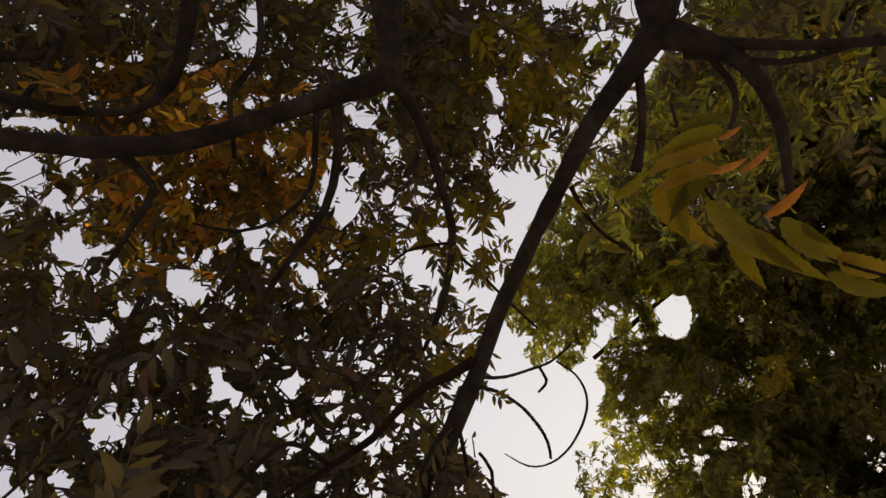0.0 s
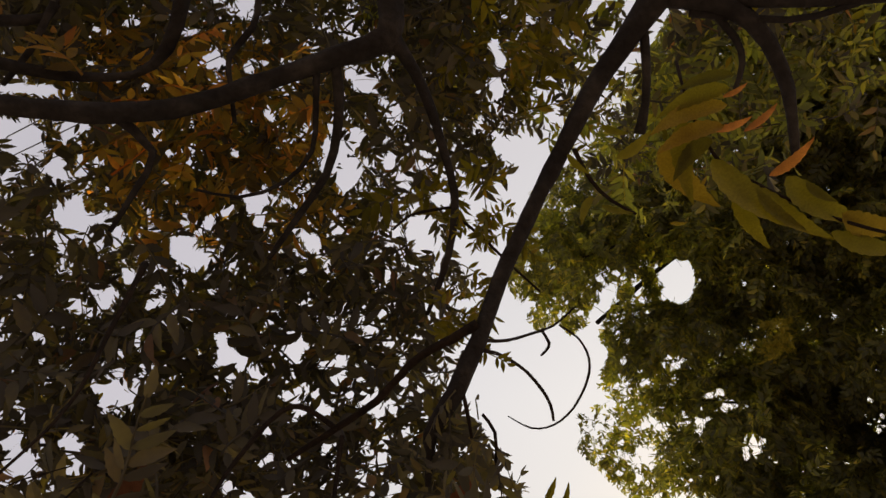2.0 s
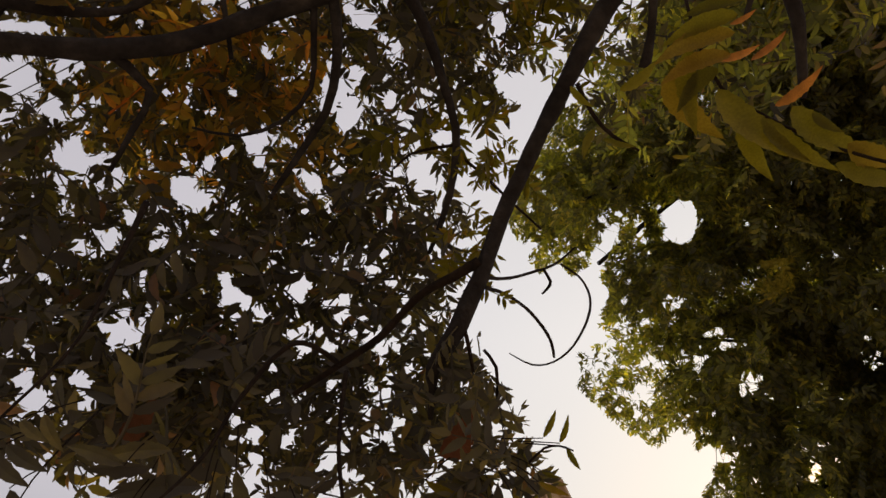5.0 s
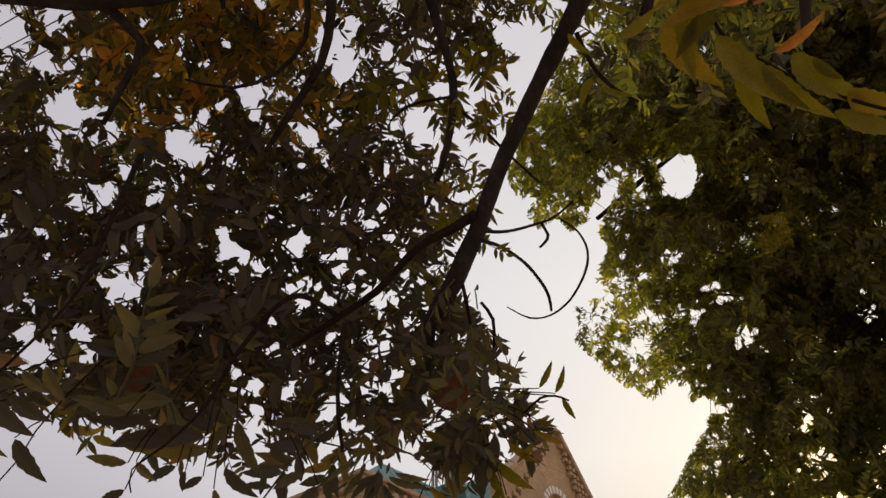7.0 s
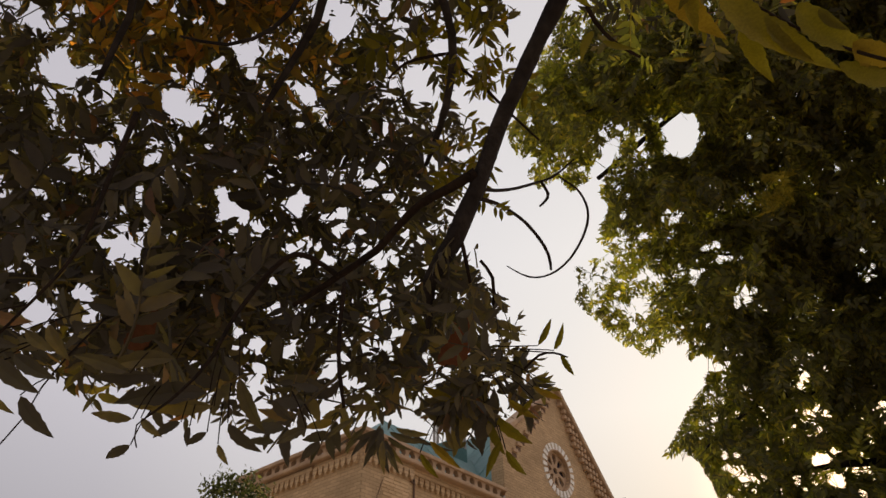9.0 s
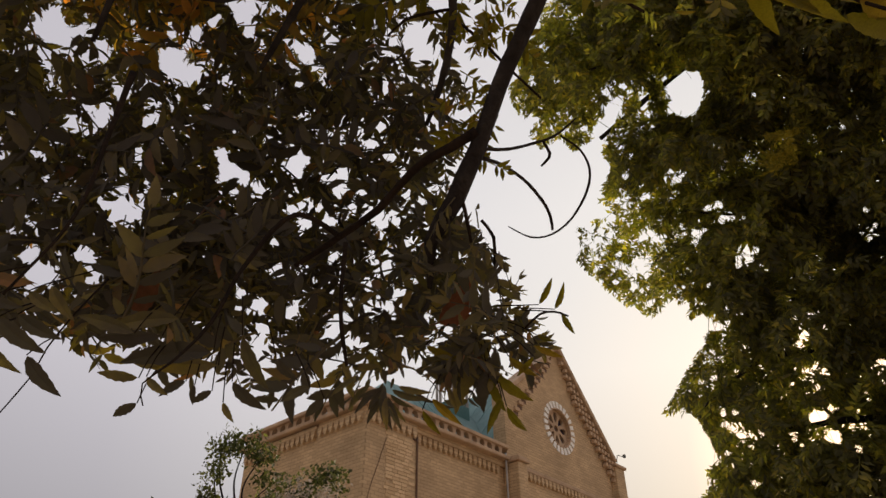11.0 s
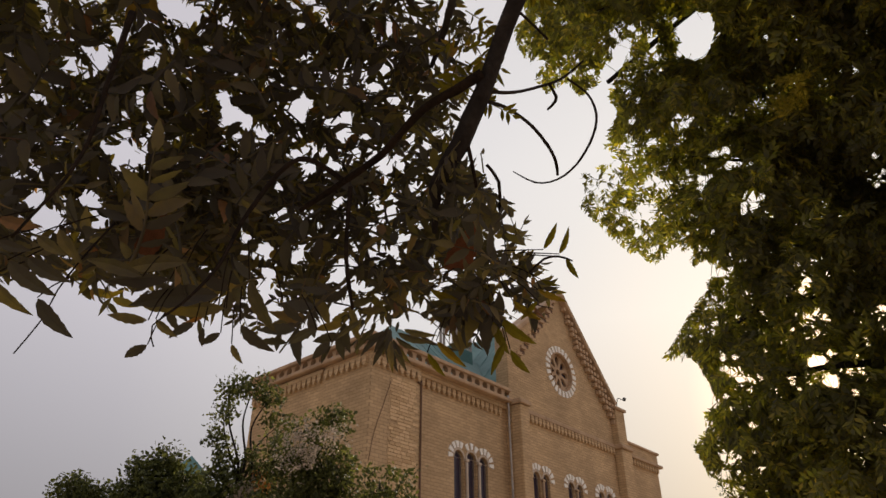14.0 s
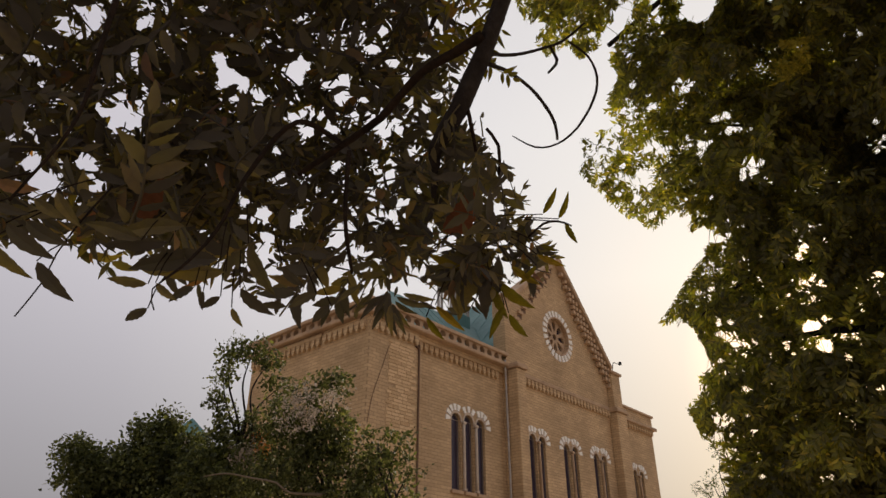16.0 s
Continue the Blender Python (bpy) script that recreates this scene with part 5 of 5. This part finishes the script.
LEAFLETS = [(-0.021, -0.321, 1.2, -47, 0.069), (-0.035, -0.339, 1.2, -64, 0.059), (0.074, -0.28, 1.2, -51, 0.103), (0.093, -0.334, 1.2, -64, 0.073), (0.086, -0.321, 1.2, -119, 0.066), (0.141, -0.178, 1.2, 56, 0.054), (0.165, -0.185, 1.2, 70, 0.053), (0.175, -0.19, 1.2, -65, 0.051), (0.138, -0.224, 1.2, -31, 0.040), (0.134, -0.24, 1.2, -29, 0.056), (0.096, -0.257, 1.2, -44, 0.067), (0.066, -0.289, 1.2, -72, 0.077), (-0.03, -0.239, 1.2, -31, 0.076), (0.134, -0.257, 1.2, -126, 0.053)]
for row in LEAFLETS:
    leaflet(*row, mat=LIME, fold=rng.uniform(-25, 25), mesh=NARROW, home=(0.04, -0.18))
# a tuft of leaflets drooping in front of the church
LEAFLETS = [(-0.093, -0.300, 1.15, -128, 0.050), (-0.094, -0.296, 1.16, -108, 0.058), (-0.091, -0.320, 1.14, -92, 0.053), (-0.088, -0.318, 1.15, -72, 0.058), (-0.084, -0.314, 1.16, -50, 0.054), (-0.082, -0.307, 1.15, -28, 0.066), (-0.098, -0.304, 1.14, -152, 0.050), (-0.103, -0.307, 1.16, -140, 0.054), (-0.091, -0.300, 1.15, -100, 0.058), (-0.072, -0.302, 1.15, -20, 0.058), (-0.117, -0.300, 1.17, -135, 0.055), (-0.136, -0.289, 1.17, -150, 0.051), (-0.157, -0.300, 1.18, -140, 0.048), (-0.091, -0.316, 1.15, -100, 0.053), (-0.093, -0.326, 1.15, -80, 0.048), (-0.090, -0.321, 1.15, -55, 0.050), (-0.097, -0.319, 1.16, -125, 0.051), (-0.047, -0.310, 1.18, -50, 0.051), (-0.017, -0.325, 1.2, -42, 0.046), (0.005, -0.302, 1.2, -80, 0.050)]
for row in LEAFLETS:
    leaflet(*row, fold=rng.uniform(-35, 35), mesh=NARROW)
# broad yellow-green leaves close overhead
BROAD = bpy.data.meshes.new("leaflet")
bv, bf, k = [], [], 16
for i in range(k + 1):
    t = i / k
    w = 0.105 * math.sin(math.pi * t ** 0.75) ** 0.8 * (1.07 if i % 2 else 0.92)
    bv += [(t, 0.3 * t * t - 0.1 * t + w, 0.25 * w), (t, 0.3 * t * t - 0.1 * t, -0.02), (t, 0.3 * t * t - 0.1 * t - w, 0.25 * w)]
for i in range(k):
    a = 3 * i
    bf += [(a, a + 1, a + 4, a + 3), (a + 1, a + 2, a + 5, a + 4)]
BROAD.from_pydata(bv, [], bf)
BROAD.shade_smooth()
COMPOUND = [(0.331, 0.373, 0.66, -67, 0.074, 1.7), (0.369, 0.417, 0.66, -100, 0.078, 1.2), (0.409, 0.352, 0.66, -63, 0.097, 1.5), (0.446, 0.311, 0.66, -81, 0.062, 1.5), (0.476, 0.307, 0.66, -60, 0.073, 1.5), (0.522, 0.326, 0.66, -55, 0.071, 1.9), (0.583, 0.238, 0.66, -32, 0.062, 1.6), (0.604, 0.269, 0.66, -30, 0.056, 1.9), (0.431, 0.407, 0.66, -167, 0.071, 1.2), (0.438, 0.442, 0.66, -169, 0.078, 1.2), (0.444, 0.471, 0.66, -169, 0.069, 1.1), (0.452, 0.494, 0.66, -174, 0.054, 1), (0.411, 0.384, 0.66, -149, 0.054, 1.4), (0.552, 0.318, 0.66, -52, 0.030, 1.6)]
SMALL = [(0.26, 0.347, 0.74, 27, 0.051, 1.2), (0.239, 0.401, 0.74, -32, 0.030, 1.4), (0.338, 0.245, 0.74, -11, 0.019, 1.2), (0.235, 0.271, 0.74, -29, 0.034, 1.2), (0.222, 0.285, 0.74, -126, 0.038, 1.2), (0.185, 0.353, 0.74, -54, 0.032, 1.2)]
RUSTY = [(0.412, 0.397, 0.66, 13, 0.041, 0.9), (0.431, 0.455, 0.66, 21, 0.027, 0.9), (0.461, 0.398, 0.66, 33, 0.047, 0.7), (0.495, 0.326, 0.66, 31, 0.052, 0.9)]
BROADS = [(0.069, -0.231, 1.22, -131, 0.149), (0.074, -0.257, 1.22, -116, 0.106), (0.039, -0.222, 1.22, -128, 0.108), (0.049, -0.32, 1.22, 56, 0.097), (-0.477, -0.177, 1.22, 24, 0.084), (-0.008, -0.204, 1.22, 34, 0.107)]
for row in COMPOUND:
    leaflet(*row, mat=LIME, fold=rng.uniform(-20, 20), mesh=BROAD)
for row in SMALL:
    leaflet(*row, mat=LIME, fold=rng.uniform(-20, 20), mesh=BROAD)
for row in RUSTY:
    leaflet(*row, mat=ORANGE, fold=rng.uniform(-20, 20), mesh=BROAD)
for row in BROADS[:4]:
    leaflet(*row, wide=1.5, mat=LEAF, fold=rng.uniform(-15, 15), mesh=BROAD)
for row in BROADS[4:]:
    leaflet(*row, wide=2.2, mat=RUST, fold=rng.uniform(-15, 15), mesh=BROAD)
bough("twig", [(0.361, 0.512, 0.7, 0.0016), (0.379, 0.431, 0.67, 0.0016), (0.415, 0.353, 0.665, 0.0016), (0.481, 0.309, 0.665, 0.0016), (0.59, 0.26, 0.665, 0.0016), (0.733, 0.224, 0.66, 0.0016)], TWIG, over, 0.02)

# ---- the olive-green tree beside it ----
olive = tagged(new("tree"), "tall feathery tree with olive-green pinnate leaves, backlit by the low sun", "tree")
olive.location = (4.50, 5.62, 0)
bpy.context.view_layer.update()
ox, oy, _ = olive.location
part("trunk", local(olive, tube([(ox, oy, -0.1, 0.22), (ox, oy, 1.2, 0.19), (ox - 0.1, oy, 3.0, 0.16), (ox - 0.15, oy + 0.1, 5.0, 0.12), (ox - 0.3, oy, 7.0, 0.07)], 0.2, 12)), BARK, olive, "", True)
for b in [
    [(0.7857, -0.3434, 6.9, 0.06), (0.6734, -0.3508, 6.6, 0.036), (0.6041, -0.3554, 6.4, 0.027), (0.5264, -0.3666, 6.3, 0.018), (0.4775, -0.3601, 6.2, 0.01)],
    [(0.7387, -0.0544, 7, 0.036), (0.5815, -0.0436, 6.7, 0.022), (0.4993, -0.0402, 6.6, 0.016), (0.4174, -0.0408, 6.5, 0.012), (0.3554, -0.0358, 6.5, 0.007)],
    [(0.4785, 0.2771, 8.6, 0.032), (0.3144, 0.1449, 8.2, 0.03), (0.2772, 0.1128, 7.9, 0.028), (0.2286, 0.0716, 7.6, 0.025)],
    [(0.4737, 0.2243, 6.5, 0.0192), (0.3950, 0.1493, 6.5, 0.0168), (0.3845, 0.1195, 6.5, 0.0168), (0.3474, 0.0649, 6.5, 0.0144)],
    [(0.7823, 0.2654, 6.76, 0.06), (0.6055, 0.2444, 6.5, 0.042), (0.4737, 0.2243, 6.5, 0.0264), (0.3437, 0.2133, 6.37, 0.0168), (0.2049, 0.1676, 6.24, 0.0096)],
    [(0.8214, -0.5628, 6.89, 0.048), (0.6469, -0.5530, 6.63, 0.03), (0.5386, -0.5632, 6.5, 0.018), (0.4554, -0.5533, 6.5, 0.012)],
    [(0.7722, -0.2602, 6.89, 0.048), (0.5911, -0.2512, 6.63, 0.03), (0.4805, -0.2600, 6.5, 0.0168), (0.3918, -0.3323, 6.5, 0.0096)],
]:
    bough("limb", b, BARK, olive, 0.1)
OLIVE = [(0.176, 0.309), (0.148, 0.246), (0.122, 0.175), (0.118, 0.107), (0.146, 0.078), (0.187, 0.079), (0.222, 0.130), (0.253, 0.156), (0.281, 0.127), (0.253, 0.060), (0.263, -0.004), (0.229, -0.040), (0.199, -0.080), (0.205, -0.084), (0.223, -0.125), (0.271, -0.151), (0.302, -0.177), (0.343, -0.151), (0.423, -0.203), (0.370, -0.282), (0.356, -0.337), (0.409, -0.337), (0.432, -0.402), (0.403, -0.489), (0.445, -0.548), (0.468, -0.599), (0.509, -0.736), (0.839, -0.736), (0.859, 0.781), (0.490, 0.770), (0.329, 0.474)]
THIN = [(0.405, -0.041, 0.0377, 0.0218), (0.452, -0.105, 0.0285, 0.0168), (0.309, -0.073, 0.0218, 0.0101), (0.343, 0.017, 0.0302, 0.0117), (0.371, -0.076, 0.0251, 0.0151), (0.291, -0.121, 0.0335, 0.0117), (0.536, -0.22, 0.0385, 0.0335), (0.549, -0.296, 0.0318, 0.0318), (0.605, -0.36, 0.0503, 0.0335), (0.529, -0.388, 0.0377, 0.0251), (0.441, -0.397, 0.0377, 0.0377), (0.491, -0.455, 0.0335, 0.0134), (0.647, -0.287, 0.0218, 0.0419), (0.67, -0.455, 0.0302, 0.0335), (0.695, -0.573, 0.0218, 0.0251), (0.642, -0.513, 0.0184, 0.0285), (0.62, -0.089, 0.0201, 0.0586), (0.358, -0.177, 0.0302, 0.0134), (0.398, -0.203, 0.0209, 0.0134), (0.618, -0.614, 0.0335, 0.0101), (0.451, -0.504, 0.0302, 0.0201)]
SUN_GAPS = [(0.564, -0.351, 0.0168, 0.0184), (0.59, -0.383, 0.0168, 0.0117), (0.628, -0.402, 0.0067, 0.0075)]
PRICKS = []
for hu, hv, ru, rv in THIN:
    for _ in range(int(8 + 19000 * ru * rv)):
        t, k = rng.uniform(0, 2 * np.pi), rng.random() ** 0.6
        r = rng.uniform(0.0014, 0.0031)
        PRICKS.append((hu + ru * k * math.cos(t), hv + rv * k * math.sin(t), r * rng.uniform(0.9, 1.5), r))
for _ in range(340):
    r = rng.uniform(0.0016, 0.003)
    PRICKS.append((rng.uniform(0.42, 0.85), rng.uniform(-0.7, 0.75), r, r))
# lace along the free edge
EDGE = np.array(OLIVE[1:27])
for _ in range(230):
    i = rng.integers(0, len(EDGE) - 1)
    p = EDGE[i] + (EDGE[i + 1] - EDGE[i]) * rng.random() + np.array((1.0, 0.15)) * rng.random() ** 1.5 * 0.06
    r = rng.uniform(0.0013, 0.003)
    PRICKS.append((p[0], p[1], r * rng.uniform(0.9, 1.6), r))
OLIVE_CUT = chart([(0.349, 0.135, 0.028, 0.027)] + [(a, b, c * 0.7, e * 0.7) for a, b, c, e in SUN_GAPS] + PRICKS, 0.8)


def billows(outline, count, near, far, each, spread):
    """Leaves gathered into drooping billows at the ends of the twigs."""
    cu, cv, cd = scatter(outline, count, near, far)
    k = np.repeat(np.arange(count), each)
    r = np.repeat(rng.uniform(0.7, 1.3, count) * spread, each)
    th, w = rng.uniform(0, 2 * np.pi, len(k)), rng.random(len(k)) ** 0.55
    du, dv = r * w * np.cos(th), 0.7 * r * w * np.sin(th)
    dd = rng.normal(0, 0.22, len(k)) - 0.25 * (dv / spread) * rng.random(len(k))
    a = np.stack([du / spread + rng.normal(0, 0.35, len(k)), rng.normal(-0.25, 0.4, len(k)), dv / spread - 0.45 + rng.normal(0, 0.3, len(k))], 1) @ VIEW_TURN_NP.T
    turns = frames_of(a, rng.normal(0, 0.5, (len(k), 3)) + np.array((0, 0, 0.8)) + 0.4 * np.array(VIEW_TURN @ Vector((0, -1, 0))))
    return cu[k] + du, cv[k] + dv, cd[k] + dd, turns


RIM = beyond(OLIVE, 9, 0.013)
u, v, d, turns = billows(OLIVE, 340, 5.8, 7.6, 52, 0.046)
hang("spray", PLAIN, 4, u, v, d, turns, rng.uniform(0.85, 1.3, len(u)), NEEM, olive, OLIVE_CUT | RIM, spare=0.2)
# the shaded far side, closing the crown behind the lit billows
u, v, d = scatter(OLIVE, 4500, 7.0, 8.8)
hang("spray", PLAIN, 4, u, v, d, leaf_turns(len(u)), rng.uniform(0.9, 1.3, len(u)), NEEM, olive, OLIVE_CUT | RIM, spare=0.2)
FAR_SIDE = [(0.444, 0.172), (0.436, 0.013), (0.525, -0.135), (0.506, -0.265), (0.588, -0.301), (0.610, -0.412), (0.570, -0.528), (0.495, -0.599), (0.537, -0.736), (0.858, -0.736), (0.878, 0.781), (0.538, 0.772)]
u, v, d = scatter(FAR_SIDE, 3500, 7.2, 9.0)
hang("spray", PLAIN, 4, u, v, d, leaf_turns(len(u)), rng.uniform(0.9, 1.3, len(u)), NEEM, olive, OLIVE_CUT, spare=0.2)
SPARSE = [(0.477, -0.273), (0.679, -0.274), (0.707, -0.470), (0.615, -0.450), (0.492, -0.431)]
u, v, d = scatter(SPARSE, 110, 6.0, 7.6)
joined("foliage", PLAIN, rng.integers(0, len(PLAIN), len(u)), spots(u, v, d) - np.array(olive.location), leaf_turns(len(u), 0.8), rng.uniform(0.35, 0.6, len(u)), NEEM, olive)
BRIGHT = [(0.507, 0.097), (0.489, 0.082), (0.486, 0.036), (0.498, 0.024), (0.511, 0.059)]
u, v, d = scatter(BRIGHT, 30, 5.3, 5.6)
joined("foliage", PLAIN, rng.integers(0, len(PLAIN), len(u)), spots(u, v, d) - np.array(olive.location), leaf_turns(len(u), 0.7), rng.uniform(0.45, 0.7, len(u)), FRESH, olive, "fresh yellow-green leaves")


# ---- trees beside the church ----
def tuft(n, size, seed):
    """A small twig end with n simple leaves."""
    r = np.random.default_rng(seed)
    lv, lf = leaflet_plain()
    V, F = [], []
    for i in range(n):
        rot = np.array(Euler(tuple(r.uniform(-2.5, 2.5, 3))).to_matrix())
        q = (lv * size * r.uniform(0.7, 1.3) * np.array((1, 1.7, 1))) @ rot.T + r.normal(0, size * 0.9, 3)
        F += [tuple(len(V) + j for j in g) for g in lf]
        V += list(q)
    return np.array(V), F


TUFTS = [tuft(9, 0.085, s) for s in range(5)]


def yard_tree(label, base, clumps, density, mat=SHRUB, dry=()):
    """A tree with a trunk, limbs to its leaf clumps and loose foliage: clumps are (spread right, spread up, reach, radius)."""
    t = tagged(new("tree"), label, "tree")
    t.location = base
    bpy.context.view_layer.update()
    bx, by, _ = base
    top = max(spot(u, v, d).z for u, v, d, r in clumps)
    part("trunk", local(t, tube([(bx, by, -0.1, 0.16), (bx + 0.05, by, 1.5, 0.13), (bx, by + 0.05, top * 0.55, 0.09), (bx + 0.1, by, top * 0.8, 0.03)], 0.3, 10)), BARK, t, "", True)
    P = []
    for u, v, d, r in clumps:
        c = spot(u, v, d)
        z = min(max(1.5, c.z - 1.6), top * 0.7)
        m = Vector((bx, by, z)).lerp(c, 0.55) + Vector((0, 0, 0.15))
        part("limb", local(t, tube([(bx, by, z, 0.035), (*(m.lerp(Vector((bx, by, z)), 0.5) + Vector((0.12, 0, -0.12))), 0.03), (*(m + Vector((-0.1, 0, 0.1))), 0.02), (*c, 0.008)], 0.12, 6)), BARK, t, "", True)
        k = int(density * r * r)
        q = rng.normal(0, 1, (k, 3))
        q /= np.linalg.norm(q, axis=1, keepdims=True)
        q *= (rng.random((k, 1)) ** 0.45) * r
        lump = np.array([noise.noise(Vector(x) * 2.2 / max(r, 0.3) + c) for x in q])
        q = q[lump > -0.12] * (1, 1, 0.85)
        P.append(q + np.array(c))
    P = np.concatenate(P) - np.array(base)
    n = len(P)
    joined("foliage", TUFTS, rng.integers(0, len(TUFTS), n), P, leaf_turns(n), rng.uniform(0.7, 1.3, n), mat, t)
    for (u, v, d, r), m2, lab, cnt in dry:
        q = rng.normal(0, r * 0.45, (cnt, 3)) + np.array(spot(u, v, d)) - np.array(base)
        joined("dry_foliage", TUFTS, rng.integers(0, len(TUFTS), cnt), q, leaf_turns(cnt), rng.uniform(0.4, 0.75, cnt), m2, t, lab)
    return t


yard_tree("dark bushy round-leaved tree standing in the churchyard", (-7.16, 15.42, 0),
          [(-0.608, -0.564, 17, 0.46), (-0.574, -0.595, 17, 0.60), (-0.538, -0.605, 17, 0.64), (-0.487, -0.529, 17, 0.43), (-0.450, -0.514, 17, 0.37), (-0.465, -0.574, 17, 0.78), (-0.517, -0.626, 17, 0.85), (-0.427, -0.564, 17, 0.57), (-0.577, -0.657, 17, 0.71), (-0.444, -0.646, 17, 1.14), (-0.600, -0.615, 17, 0.64), (-0.494, -0.584, 17, 0.78), (-0.413, -0.615, 17, 0.85)], 820)
yard_tree("airy young tree with dull green leaves beside the church", (-4.62, 15.32, 0),
          [(-0.345, -0.392, 16, 0.35), (-0.305, -0.387, 16, 0.40), (-0.357, -0.430, 16, 0.32), (-0.370, -0.474, 16, 0.32), (-0.359, -0.514, 16, 0.40), (-0.281, -0.406, 16, 0.35), (-0.325, -0.554, 16, 0.80), (-0.381, -0.564, 16, 0.54), (-0.273, -0.454, 16, 0.40), (-0.349, -0.636, 16, 1.07), (-0.285, -0.508, 16, 0.54), (-0.393, -0.605, 16, 0.80)], 430,
          dry=[((-0.296, -0.552, 15.6, 0.32), ORANGE, "orange withered leaves", 45), ((-0.331, -0.567, 15.5, 0.35), DRY, "pale withered blossom", 60)])
dense = yard_tree("dense tree with pale withered flower heads in front of the church", (-2.45, 14.80, 0),
          [(-0.248, -0.503, 15, 0.63), (-0.210, -0.454, 15, 0.48), (-0.173, -0.445, 15, 0.38), (-0.199, -0.523, 15, 0.69), (-0.252, -0.584, 15, 0.88), (-0.168, -0.563, 15, 0.69), (-0.199, -0.635, 15, 1.01), (-0.123, -0.594, 15, 0.53), (-0.143, -0.635, 15, 0.69), (-0.227, -0.543, 15, 0.75), (-0.292, -0.625, 15, 0.88)], 400,
          dry=[((-0.239, -0.492, 14.2, 0.6), DRY, "pale withered flower heads", 130), ((-0.184, -0.467, 14.2, 0.35), DRY, "pale withered flower heads", 35)])
bough("limb", [(-0.2038, -0.6417, 14.6, 0.04), (-0.2627, -0.6377, 14, 0.022), (-0.2823, -0.6200, 14, 0.02), (-0.3192, -0.6118, 14, 0.018), (-0.3652, -0.6027, 14.1, 0.016), (-0.4030, -0.6089, 14.2, 0.01)], DEADWOOD, dense, 0.15)
yard_tree("thin twiggy shrub with sparse leaves against the church wall", (-1.04, 14.46, 0),
          [(-0.113, -0.548, 14.5, 0.41), (-0.081, -0.553, 14.5, 0.46), (-0.095, -0.594, 14.5, 0.51), (-0.063, -0.604, 14.5, 0.36), (-0.087, -0.646, 14.5, 0.61)], 190)
yard_tree("far feathery tree beyond the churchyard", (13.91, 35.36, 0),
          [(0.414, -0.623, 38, 0.57), (0.435, -0.613, 38, 0.76), (0.427, -0.649, 38, 1.08), (0.443, -0.562, 38, 0.70)], 60)

# ---- overhead wires, high beyond the crown ----
wire_rows = [
    [(-0.9327, 0.1488, 9, 0.008), (-0.6860, 0.3362, 9, 0.008), (-0.6325, 0.3771, 9, 0.008), (-0.1552, 0.6233, 9, 0.008), (0.3028, 0.8393, 9, 0.008)],
    [(-0.9270, 0.1235, 9.2, 0.008), (-0.6809, 0.3050, 9.2, 0.008), (-0.6319, 0.3379, 9.2, 0.008), (-0.1357, 0.6028, 9.2, 0.008), (0.3014, 0.8054, 9.2, 0.008)],
    [(-0.9196, 0.0901, 9.4, 0.008), (-0.6518, 0.2863, 9.4, 0.008), (-0.6284, 0.3030, 9.4, 0.008), (-0.1249, 0.5671, 9.4, 0.008), (0.2994, 0.7609, 9.4, 0.008)],
]
for row in wire_rows:
    o = part("overhead_wire", tube([(*spot(u, v, d), r) for u, v, d, r in row], 0.4, 5, 0), DARKMETAL, None, "", True)
    tagged(o, "thin dark overhead wire strung high across the sky", "wire", "overhead wires")
